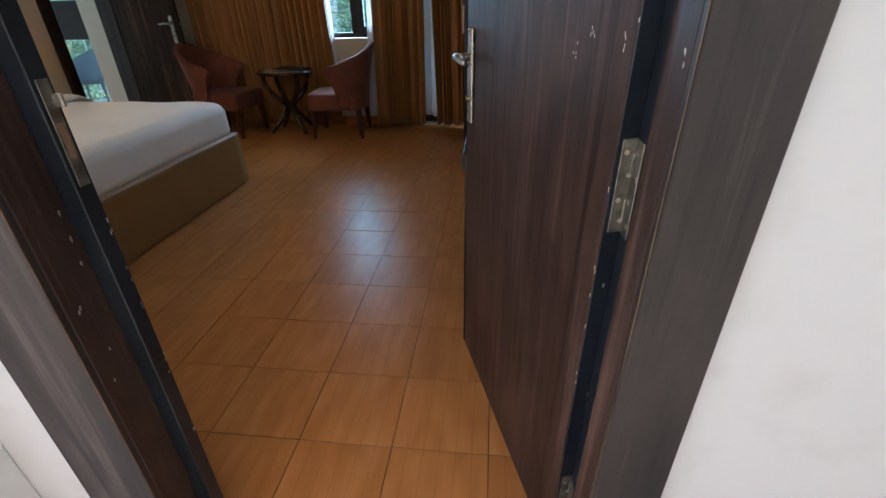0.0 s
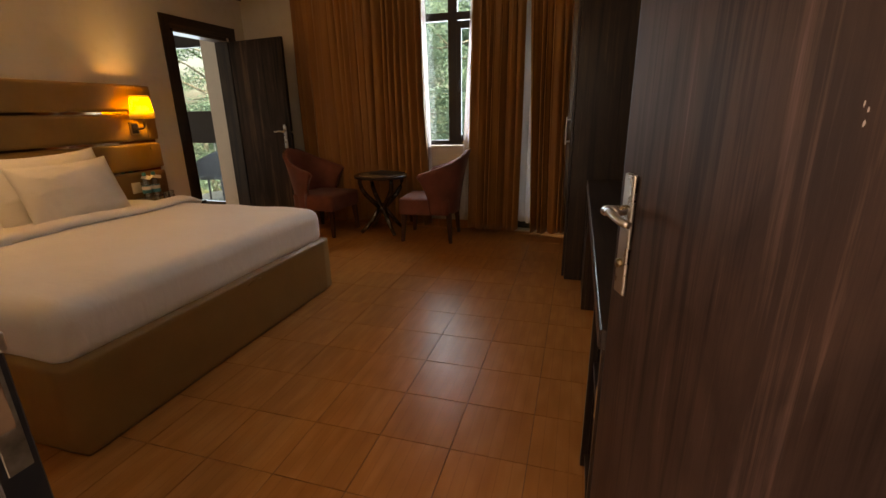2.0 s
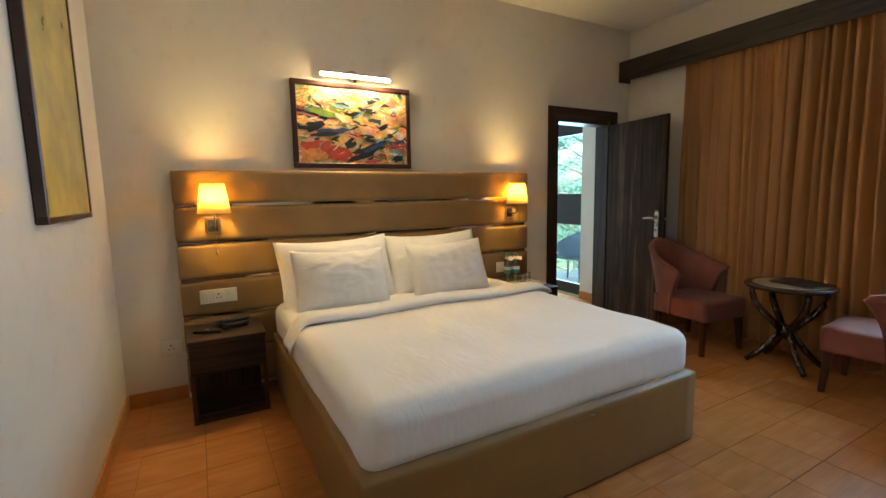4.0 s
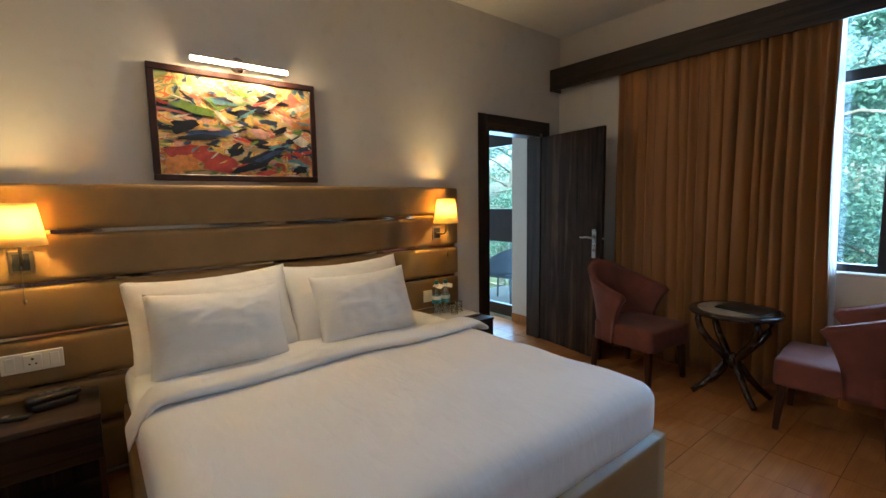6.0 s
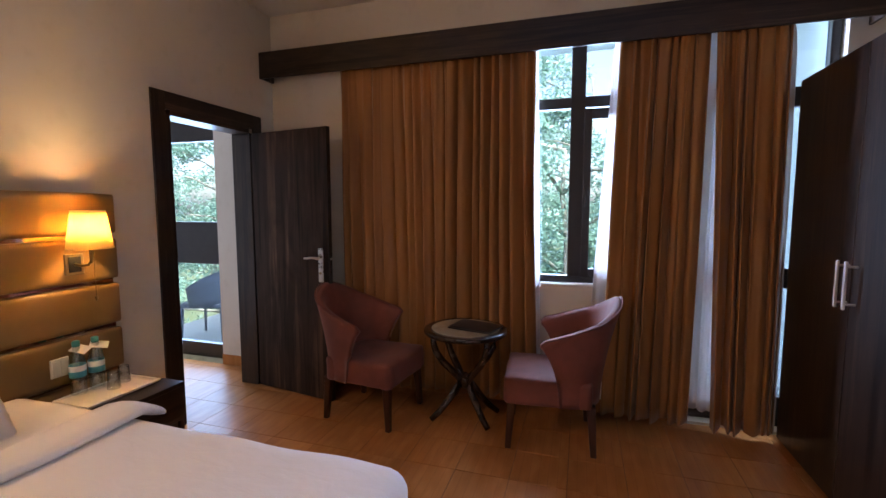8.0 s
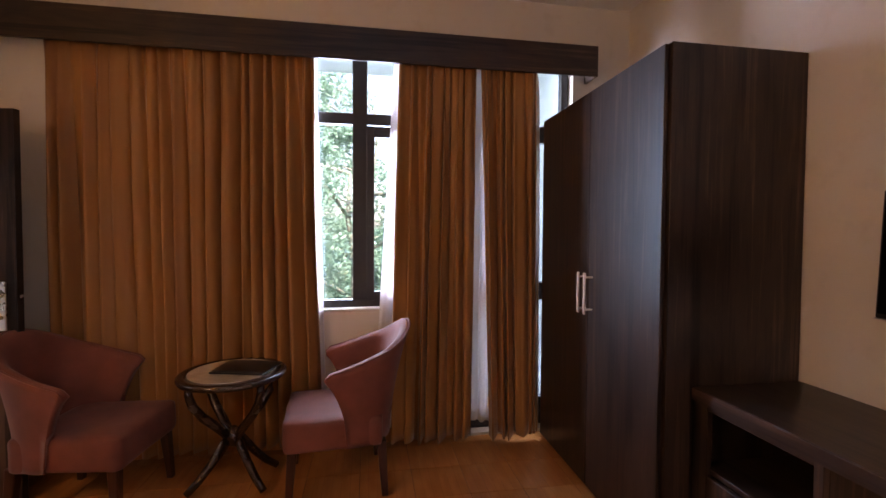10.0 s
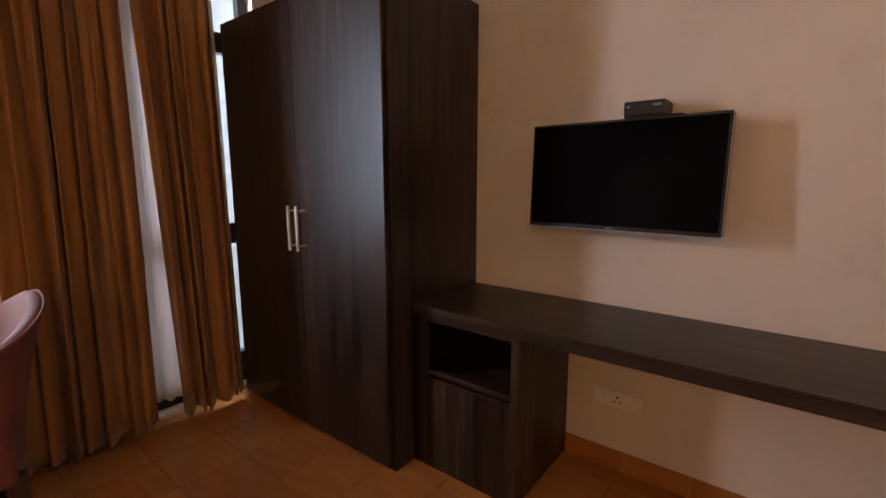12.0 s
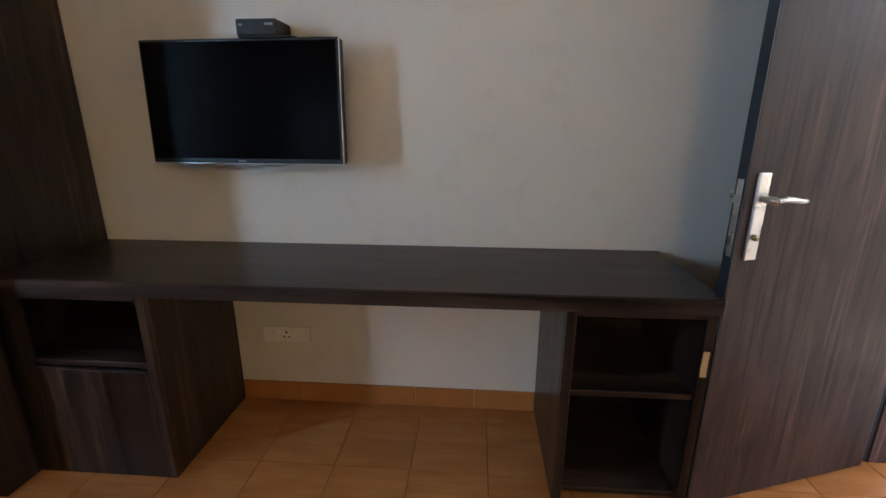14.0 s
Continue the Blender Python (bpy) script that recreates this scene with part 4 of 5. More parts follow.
# ---- wall lamps ----
def wall_lamp(y, z=1.38):
    x = -2.70
    t = thing("wall_lamp", (-2.818, y, z - 0.2), "lit bronze wall lamp with cream tapered shade", "wall lamp", group="headboard lamps")
    part("back_plate", box(-2.8175, -2.806, y - 0.055, y + 0.035, z - 0.235, z - 0.125, 0.003), M_BRONZE, t, "square bronze back plate")
    part("plate_inset", box(-2.806, -2.803, y - 0.040, y + 0.020, z - 0.220, z - 0.140, 0.001), M_BLACK, t)
    part("arm", tube_along([(-2.806, y - 0.01, z - 0.18), (-2.76, y - 0.005, z - 0.185), (-2.72, y, z - 0.18), (x, y, z - 0.16)], 0.007), M_BRONZE, t, smooth=True)
    part("stem", rod((x, y, z - 0.17), (x, y, z - 0.045), 0.007), M_BRONZE, t, smooth=True)
    part("lamp_holder", rod((x, y, z - 0.075), (x, y, z - 0.045), 0.016), M_WHITE, t, smooth=True)
    # unseen base, added wide enough to hold back the bulb's downward light
    part("bulb_base", lathe([(0.014, -0.047), (0.020, -0.030), (0.031, -0.014), (0.031, -0.010)], (x, y, z), 20), M_WHITE, t, "unseen white bulb base, widened to block downward light", True)
    part("shade", lathe([(0.100, -0.095), (0.072, 0.098), (0.070, 0.098), (0.098, -0.095)], (x, y, z), 40, True), M_SHADE, t, "glowing cream fabric shade", True)
    # unseen ring added inside the shade to cut its upward glow
    part("top_diffuser", lathe([(0.039, 0.080), (0.070, 0.080), (0.070, 0.0815), (0.039, 0.0815)], (x, y, z), 40, True), M_SHADE, t)
    part("pull_cord", rod((x + 0.02, y, z - 0.34), (x + 0.02, y, z - 0.05), 0.0018, seg=6), M_BRONZE, t)
    part("pull_bead", lathe([(0.001, -0.365), (0.007, -0.355), (0.007, -0.345), (0.001, -0.335)], (x + 0.02, y, z), 10), M_BRONZE, t, smooth=True)
    data = bpy.data.lights.new("lamp_bulb", "POINT")
    data.energy, data.color, data.shadow_soft_size = LAMP_WATTS, LAMP_COLOUR, 0.028
    bulb = new("lamp_bulb", data)
    bulb.location = (x, y, z + 0.014)
    return t


wall_lamp(2.195)
wall_lamp(4.685)

# ---- pictures ----
pic = thing("painting", (-2.88, 3.22, 1.60), "colourful abstract painting in a dark red-brown frame", "painting")
for y0, y1, z0, z1 in ((2.752, 3.698, 1.598, 1.634), (2.752, 3.698, 2.198, 2.236), (2.752, 2.788, 1.634, 2.198), (3.662, 3.698, 1.634, 2.198)):
    part("frame_bar", box(-2.897, -2.862, y0, y1, z0, z1, 0.004), M_ART_FRAME, pic)
PAINTS = [plain("paint_" + n, c, 0.35, spread=0.35, scale=22, relief=0.4, grain=120, coat=0.3) for n, c in (
    ("black", (0.012, 0.014, 0.02)), ("navy", (0.03, 0.06, 0.14)), ("teal", (0.14, 0.30, 0.33)), ("green", (0.16, 0.26, 0.05)), ("yellow", (0.66, 0.47, 0.13)),
    ("orange", (0.64, 0.25, 0.075)), ("red", (0.44, 0.06, 0.045)), ("cream", (0.70, 0.64, 0.52)), ("ochre", (0.50, 0.30, 0.11)), ("pink", (0.62, 0.33, 0.26)))]


def stroke(k, u, v, length, width, angle, paint, rng):
    """One flat dab of paint with a ragged outline; u runs along the picture, v up it."""
    bm = bmesh.new()
    c, s_ = math.cos(radians(angle)), math.sin(radians(angle))
    ring = []
    for i in range(16):
        a = 2 * math.pi * i / 16
        r = 1 + 0.32 * rng.uniform(-1, 1)
        p, q = length * math.copysign(abs(math.cos(a)) ** 0.6, math.cos(a)) * r / 2, width * math.sin(a) * r / 2
        y = 2.786 + 0.878 * u + p * c - q * s_
        z = 1.632 + 0.568 * v + p * s_ + q * c
        ring.append((min(3.66, max(2.79, y)), min(2.196, max(1.636, z))))
    x = -2.8716 + 0.00007 * k
    top = [bm.verts.new((x + 0.0004, y, z)) for y, z in ring]
    low = [bm.verts.new((x - 0.0002, y, z)) for y, z in ring]
    bm.faces.new(top)
    for i in range(16):
        bm.faces.new((low[i], low[(i + 1) % 16], top[(i + 1) % 16], top[i]))
    part("brush_stroke", bm, PAINTS[paint], pic)


rng = random.Random(77)
KEY = [(0.18, 0.22, 0.24, 0.10, 5, 6), (0.12, 0.10, 0.22, 0.10, 20, 5), (0.33, 0.13, 0.22, 0.10, -12, 6), (0.22, 0.66, 0.24, 0.05, -14, 3), (0.15, 0.48, 0.14, 0.07, 10, 0),
       (0.30, 0.42, 0.30, 0.05, 8, 1), (0.24, 0.38, 0.22, 0.03, 6, 0), (0.60, 0.17, 0.34, 0.085, 27, 0), (0.66, 0.22, 0.26, 0.03, 27, 1), (0.70, 0.16, 0.05, 0.025, 20, 9), (0.76, 0.33, 0.14, 0.035, 12, 2),
       (0.76, 0.31, 0.09, 0.02, 12, 0), (0.55, 0.55, 0.05, 0.17, -16, 4), (0.62, 0.46, 0.10, 0.06, -10, 9), (0.60, 0.37, 0.12, 0.04, 0, 0), (0.40, 0.56, 0.03, 0.20, 42, 7), (0.45, 0.27, 0.10, 0.06, 25, 0), (0.90, 0.42, 0.18, 0.05, -28, 7),
       (0.93, 0.30, 0.10, 0.07, 10, 1), (0.88, 0.15, 0.16, 0.05, -20, 2), (0.90, 0.08, 0.10, 0.05, 10, 0), (0.62, 0.72, 0.14, 0.04, -8, 0), (0.35, 0.76, 0.14, 0.035, -6, 2), (0.85, 0.24, 0.14, 0.04, 14, 6)]
for k in range(56):
    u, v = rng.random(), rng.random()
    warm = [5, 8, 4, 7, 9, 5, 8] if v > 0.35 else [5, 6, 9, 6, 8, 5]
    cool = [0, 2, 3, 1, 0, 7] if u > 0.3 else [3, 8, 2, 0]
    stroke(k, u, v, rng.uniform(0.06, 0.17), rng.uniform(0.015, 0.045), rng.gauss(0, 18), rng.choice(warm if rng.random() < 0.62 else cool), rng)
for k, row in enumerate(KEY):
    stroke(56 + k, *row, rng)
for k in range(64):
    u, v = rng.random(), rng.random()
    stroke(80 + k, u, v, rng.uniform(0.03, 0.10), rng.uniform(0.007, 0.020), rng.gauss(5, 26), rng.choice((0, 0, 1, 7, 7, 2, 2, 5, 9, 6, 3, 4)), rng)
part("canvas", box(-2.893, -2.872, 2.786, 3.664, 1.632, 2.200), M_ART, pic, "orange, yellow, green and black brush strokes")
pl_ = thing("picture_light", (-2.88, 3.23, 2.27), "lit tubular picture lamp above the painting", "picture lamp")
part("tube", tube_along([(-2.80, 2.965, 2.272), (-2.80, 3.10, 2.272), (-2.80, 3.36, 2.272), (-2.80, 3.495, 2.272)], 0.011, 12), M_TUBE, pl_, "glowing white tube", True)
part("wall_rose", lathe([(0.045, 0.0), (0.045, 0.012), (0.02, 0.02)], (0, 0, 0), 24), M_STEEL, pl_, smooth=True)
pl_.children[-1].matrix_parent_inverse = pl_.matrix_basis.inverted() @ pose(-2.899, 3.23, 2.295, 0, 90, 0)
part("arm", tube_along([(-2.885, 3.23, 2.295), (-2.84, 3.23, 2.30), (-2.80, 3.23, 2.287)], 0.007), M_STEEL, pl_, smooth=True)
# cover shell added to keep the tube's light off the wall above
bm = bmesh.new()
shell_rows = []
for y in (2.958, 3.502):
    shell_rows.append([[bm.verts.new((-2.80 + r * math.cos(radians(a)), y, 2.272 + r * math.sin(radians(a)))) for a in range(50, 221, 17)] for r in (0.0135, 0.0155)])
for ring in (0, 1):
    for a, b, c, d in zip(shell_rows[0][ring], shell_rows[0][ring][1:], shell_rows[1][ring][1:], shell_rows[1][ring]):
        bm.faces.new((a, b, c, d))
part("reflector", bm, M_STEEL, pl_, "slim steel cover added behind the tube to shield the wall", True)
part("clip", box(-2.815, -2.785, 3.19, 3.27, 2.252, 2.262, 0.003), M_STEEL, pl_)

pic2 = thing("painting", (-1.85, 1.62, 1.3), "tall gold-green abstract painting in a dark frame", "painting")
for x0, x1, z0, z1 in ((-2.225, -1.465, 1.30, 1.325), (-2.225, -1.465, 2.375, 2.40), (-2.225, -2.20, 1.325, 2.375), (-1.49, -1.465, 1.325, 2.375)):
    part("frame_bar", box(x0, x1, SY + 0.002, SY + 0.040, z0, z1, 0.003), M_ART_FRAME, pic2)
part("canvas", box(-2.203, -1.488, SY + 0.005, SY + 0.034, 1.322, 2.378), M_GOLD_ART, pic2, "gold and olive-green canvas")

hook = thing("wall_hook", (WX, 2.036, 2.463), "small bare steel screw hook in the wall", "hook")
part("shank", rod((WX - 0.004, 2.036, 2.463), (WX + 0.022, 2.036, 2.463), 0.003, seg=8), M_STEEL, hook)
part("tip", rod((WX + 0.020, 2.036, 2.462), (WX + 0.024, 2.036, 2.477), 0.0028, seg=8), M_STEEL, hook)


# ---- chairs and table by the window ----
def tub_chair(label, m):
    """Upholstered chair with a wrap-round back; local front is +x."""
    ch = thing("armchair", (0, 0, 0), label, "chair", group="chairs by the window")
    part("seat", soft_box(-0.24, 0.285, -0.262, 0.262, 0.285, 0.462, 0.030, 10, 0.006, 7), M_VELVET, ch, "padded velvet seat", True)
    bm = bmesh.new()
    nu, nv, th = 44, 12, 0.048

    def shell(phi, v, inner):
        k = abs(phi) / 100
        z_top = 0.93 - 0.25 * k ** 1.25
        z = 0.30 + (z_top - 0.30) * v
        a, b = 0.305 - (th if inner else 0), 0.278 - (th if inner else 0)
        p = radians(min(abs(phi), 90))
        c, s_ = math.cos(p), math.sin(p)
        e = 0.78
        wing = max(0, k - 0.55) / 0.45
        x = -a * abs(c) ** e + wing * (-0.055 * (1 - v) + 0.075 * v ** 3)
        y = math.copysign(b * abs(s_) ** e, phi)
        flare = 1 + 0.10 * v * v
        lean = -0.085 * v ** 1.5 * math.cos(radians(phi * 0.8))
        return Vector((x * flare + lean, y * (flare + 0.04 * wing * v ** 2.5), z - (0.012 * max(0, v - 0.85) / 0.15 if inner else 0)))

    def grid(inner):
        return [[bm.verts.new(shell(-100 + 200 * i / nu, j / nv, inner)) for j in range(nv + 1)] for i in range(nu + 1)]

    go, gi = grid(False), grid(True)
    top = [bm.verts.new((go[i][nv].co + gi[i][nv].co) / 2 + Vector((0, 0, 0.014))) for i in range(nu + 1)]
    for g in (go, gi):
        for i in range(nu):
            for j in range(nv):
                bm.faces.new((g[i][j], g[i + 1][j], g[i + 1][j + 1], g[i][j + 1]))
    for i in range(nu):
        bm.faces.new((go[i][nv], go[i + 1][nv], top[i + 1], top[i]))
        bm.faces.new((top[i], top[i + 1], gi[i + 1][nv], gi[i][nv]))
        bm.faces.new((go[i][0], gi[i][0], gi[i + 1][0], go[i + 1][0]))
    for i in (0, nu):
        for j in range(nv):
            bm.faces.new((go[i][j], go[i][j + 1], gi[i][j + 1], gi[i][j]))
        bm.faces.new((go[i][nv], top[i], gi[i][nv]))
    part("backrest", bm, M_VELVET, ch, "wrap-round velvet back with sloping wings", True)
    part("piping", tube_along([shell(-100 + 200 * i / nu, 1.0, False) + Vector((0, 0, 0.004)) for i in range(nu + 1)], 0.0045, 6), M_VELVET, ch, smooth=True)
    for x, y in ((0.235, 0.215), (0.235, -0.215), (-0.235, 0.215), (-0.235, -0.215)):
        sx, sy = math.copysign(0.02, x), math.copysign(0.02, y)
        bm = bmesh.new()
        r0, r1 = 0.026, 0.017
        lo = [bm.verts.new((x + sx + dx * r1, y + sy + dy * r1, 0)) for dx, dy in ((1, 1), (-1, 1), (-1, -1), (1, -1))]
        hi = [bm.verts.new((x + dx * r0, y + dy * r0, 0.31)) for dx, dy in ((1, 1), (-1, 1), (-1, -1), (1, -1))]
        for k in range(4):
            bm.faces.new((lo[k], lo[(k + 1) % 4], hi[(k + 1) % 4], hi[k]))
        bm.faces.new(lo)
        bm.faces.new(hi)
        bmesh.ops.bevel(bm, geom=bm.edges[:], offset=0.004, segments=1, affect="EDGES")
        part("leg", bm, M_RED_WOOD, ch, "tapered red-brown wooden leg")
    ch.matrix_basis = m
    return ch


tub_chair("rose-brown velvet tub chair with wooden legs by the curtain", pose(-1.735, 5.935, 0, 0, 0, -6.5))
tub_chair("rose-brown velvet tub chair with wooden legs by the window", pose(-0.482, 5.975, 0, 0, 0, 184.5))

tbl = thing("side_table", (-1.07, 6.02, 0), "small round dark wood table with cream top", "table")
TC = (-1.07, 6.02)
part("rim", lathe([(0.255, 0.622), (0.285, 0.625), (0.292, 0.637), (0.290, 0.650), (0.280, 0.657), (0.236, 0.657), (0.236, 0.640)], (*TC, 0), 48), M_TABLE_WOOD, tbl, "dark moulded table rim", True)
part("tabletop", lathe([(0.235, 0.640), (0.235, 0.659)], (*TC, 0), 48), M_TABLE_TOP, tbl, "cream inset table top")
part("hub", lathe([(0.012, 0.215), (0.038, 0.235), (0.045, 0.275), (0.034, 0.315), (0.012, 0.335)], (*TC, 0), 20), M_TABLE_WOOD, tbl, smooth=True)
for a in (213, 322, 33, 142):
    c, s_ = math.cos(radians(a)), math.sin(radians(a))
    prof = [(0.228, 0.632), (0.232, 0.57), (0.212, 0.50), (0.165, 0.43), (0.098, 0.36), (0.045, 0.30), (0.052, 0.245), (0.115, 0.155), (0.185, 0.075), (0.25, 0.020)]
    part("leg", tube_along([(TC[0] + c * r, TC[1] + s_ * r, z) for r, z in prof], lambda t: 0.020 + 0.006 * math.sin(math.pi * t), 10), M_TABLE_WOOD, tbl, "curved dark wood leg", True)
fold = thing("folder", (-1.0, 6.03, 0.66), "black leather menu folder on the round table", "folder")
bm = box(-0.16, 0.16, -0.115, 0.115, 0.0, 0.010, 0.003)
bm.transform(pose(-1.0, 6.03, 0.6605, 0, 0, -14))
part("cover", bm, M_BLACK, fold)
bm = box(-0.155, 0.155, -0.110, 0.110, 0.010, 0.016, 0.002)
bm.transform(pose(-0.995, 6.035, 0.6605, 0, 1.5, -11))
part("upper_cover", bm, M_BLACK, fold)

# ---- on the bedside tables ----
TOP = 0.5305
tray = thing("tray", (-2.65, 4.70, TOP), "white ceramic tray on the bedside table", "tray")
part("dish", soft_box(-2.765, -2.53, 4.505, 4.885, TOP, TOP + 0.014, 0.006, 6), M_CERAMIC, tray, smooth=True)
part("rim_edge", tube_along([(-2.765, 4.505, TOP + 0.013), (-2.53, 4.505, TOP + 0.013), (-2.53, 4.885, TOP + 0.013), (-2.765, 4.885, TOP + 0.013), (-2.765, 4.505, TOP + 0.013)], 0.005, 6), M_CERAMIC, tray)


def water_bottle(x, y, turn):
    z = TOP + 0.014
    b = thing("water_bottle", (x, y, z), "clear plastic water bottle with teal label and cap", "bottle", group="water bottles")
    part("body", lathe([(0.020, 0.0), (0.033, 0.004), (0.035, 0.02), (0.033, 0.05), (0.035, 0.08), (0.035, 0.17), (0.030, 0.20), (0.016, 0.235), (0.014, 0.255)], (x, y, z), 24), M_BOTTLE, b, smooth=True)
    part("label_band", lathe([(0.0358, 0.095), (0.0362, 0.098), (0.0362, 0.155), (0.0358, 0.158)], (x, y, z), 24), M_LABEL, b, "teal and white paper label", True)
    part("label_stripe", lathe([(0.0364, 0.126), (0.0366, 0.127), (0.0366, 0.154), (0.0364, 0.155)], (x, y, z), 24), M_CARD, b, smooth=True)
    part("cap", lathe([(0.016, 0.250), (0.017, 0.252), (0.017, 0.275), (0.012, 0.279)], (x, y, z), 20), M_CAP, b, "teal screw cap", True)
    bm = box(-0.04, 0.04, -0.028, 0.028, -0.0006, 0.0006)
    bm.transform(pose(x + 0.012, y + 0.012, z + 0.235, 24, 12, turn))
    part("neck_tag", bm, M_CARD, b, "white card tag on the neck")


water_bottle(-2.735, 4.605, 20)
water_bottle(-2.725, 4.69, 50)
for x, y in ((-2.645, 4.715), (-2.685, 4.80)):
    z = TOP + 0.0145
    g = thing("drinking_glass", (x, y, z), "clear drinking glass turned over on the tray", "glass", group="glasses on the tray")
    part("bowl", lathe([(0.031, 0.0), (0.026, 0.085), (0.024, 0.085), (0.029, 0.0)], (x, y, z), 24, True), M_CLEAR, g, smooth=True)
    part("foot", lathe([(0.001, 0.078), (0.0255, 0.08), (0.026, 0.088), (0.001, 0.088)], (x, y, z), 24), M_CLEAR, g, smooth=True)

tel = thing("telephone", (-2.68, 2.22, TOP), "black desk telephone on the bedside table", "telephone")
bm = soft_box(-0.085, 0.085, -0.10, 0.07, 0.0, 0.038, 0.012, 5)
bm.transform(pose(-2.67, 2.25, TOP, 0, 0, -75))
part("body", bm, M_BLACK, tel, smooth=True)
bm = soft_box(-0.10, 0.10, 0.018, 0.062, 0.036, 0.066, 0.014, 6)
bm.transform(pose(-2.67, 2.25, TOP, 0, 0, -75))
part("handset", bm, M_BLACK, tel, "black handset", True)
for k in range(12):
    bm = box(-0.045 + 0.03 * (k % 3), -0.025 + 0.03 * (k % 3), -0.085 + 0.024 * (k // 3), -0.070 + 0.024 * (k // 3), 0.037, 0.041, 0.001)
    bm.transform(pose(-2.67, 2.25, TOP, 0, 0, -75))
    part("key", bm, M_GREY_MARK, tel)
rem = thing("remote_control", (-2.55, 2.10, TOP), "black remote control on the bedside table", "remote control")
bm = soft_box(-0.085, 0.085, -0.022, 0.022, 0.0, 0.02, 0.008, 5)
bm.transform(pose(-2.58, 2.10, TOP, 0, 0, 70))
part("body", bm, M_BLACK, rem, smooth=True)
bm = box(-0.01, 0.01, -0.012, 0.012, 0.0195, 0.0215)
bm.transform(pose(-2.58, 2.10, TOP, 0, 0, 70))
part("key_pad", bm, M_GREY_MARK, rem)
wall_plate("wall_socket", "white double socket plate on the headboard", "y", -2.818, 1, 2.07, 2.30, 0.668, 0.763, "socket")
wall_plate("switch_plate", "white switch plate on the headboard above the tray", "y", -2.818, 1, 4.53, 4.615, 0.64, 0.735, "switch")
wall_plate("wall_socket", "white socket plate low on the wall", "y", WX, 1, 1.815, 1.935, 0.33, 0.43, "socket")

# ---- skirting ----
def skirting(name, label, along, x0, x1, face, sign):
    s = thing(name, ((x0 + x1) / 2, face, 0) if along == "x" else (face, (x0 + x1) / 2, 0), label, "skirting", kind="structure")
    n = max(1, round((x1 - x0) / 0.305))
    for k in range(n):
        a, b = x0 + (x1 - x0) * k / n + 0.001, x0 + (x1 - x0) * (k + 1) / n - 0.001
        f0, f1 = sorted((face + sign * 0.001, face + sign * 0.011))
        part("tile", box(*((a, b, f0, f1) if along == "x" else (f0, f1, a, b)), 0.0, 0.098, 0.0015), M_TILE, s)


skirting("baseboard_west", "orange-brown tile skirting along the bed wall", "y", SY + 0.012, 1.955, WX, 1)
skirting("baseboard_south", "orange-brown tile skirting beside the bed", "x", WX + 0.012, 0.01, SY, 1)
skirting("baseboard_north", "orange-brown tile skirting under the window", "x", WX, 0.355, NY, -1)
skirting("baseboard_east", "orange-brown tile skirting under the desk", "y", 3.036, 4.446, EX, -1)
skirting("baseboard_east_end", "orange-brown tile skirting beside the desk", "y", DY + 0.012, 2.574, EX, -1)
skirting("baseboard_lobby", "orange-brown tile skirting in the lobby", "x", -3.56, WX - 0.17, NY, -1)
skirting("baseboard_west_end", "orange-brown tile skirting between headboard and door", "y", 4.935, 5.224, WX, 1)

# ---- outside: balcony, wall, ground and trees ----
setting("balcony_floor", box(-5.2, 1.4, NY + 0.2, 8.05, -0.2, -0.006), M_BALCONY, "pale tiled balcony floor", "floor")
setting("balcony_eave", box(-5.4, 2.2, NY + 0.2, 7.75, 3.0, 3.15), M_OUTSIDE, "white painted balcony ceiling slab", "ceiling")
setting("balcony_wall", box(1.30, 1.45, NY + 0.2, 8.0, -0.2, 3.0), M_OUTSIDE, "white painted balcony side wall", "wall")
rail = thing("balcony_rail", (-2, 7.95, 0), "pale metal balcony railing with upright bars", "railing", kind="structure")
part("top_rail", box(-5.1, -2.6, 7.92, 7.97, 0.90, 0.94, 0.006, 2), M_RAIL, rail)
part("low_rail", box(-5.1, -2.6, 7.93, 7.96, 0.10, 0.13, 0.004), M_RAIL, rail)
for k in range(22):
    x = -5.05 + 0.11 * k
    part("bar", box(x - 0.009, x + 0.009, 7.936, 7.954, 0.13, 0.90), M_RAIL, rail)


def wicker_chair(m):
    c = thing("wicker_chair", (0, 0, 0), "grey wicker balcony armchair behind the glazed door", "chair")
    part("seat", soft_box(-0.26, 0.26, -0.26, 0.26, 0.38, 0.44, 0.025, 6), M_WICKER, c, smooth=True)
    bm = bmesh.new()
    rows = []
    for i in range(25):
        phi = radians(-110 + 220 * i / 24)
        k = abs(i - 12) / 12
        rows.append([bm.verts.new((-0.30 * math.cos(phi) * (1 + 0.12 * v), 0.30 * math.sin(phi) * (1 + 0.12 * v), 0.40 + v * (0.44 - 0.22 * k * k))) for v in (0, 0.25, 0.5, 0.75, 1.0)])
    for a, b in zip(rows, rows[1:]):
        for j in range(4):
            bm.faces.new((a[j], b[j], b[j + 1], a[j + 1]))
    back = part("backrest", bm, M_WICKER, c, smooth=True)
    md = back.modifiers.new("thickness", "SOLIDIFY")
    md.thickness = 0.02
    for x, y in ((0.22, 0.22), (0.22, -0.22), (-0.22, 0.22), (-0.22, -0.22)):
        part("leg", rod((x * 1.08, y * 1.08, 0), (x, y, 0.39), 0.014, 0.018), M_WICKER, c, smooth=True)
    c.matrix_basis = m


wicker_chair(pose(-4.38, 7.12, -0.005, 0, 0, 195))

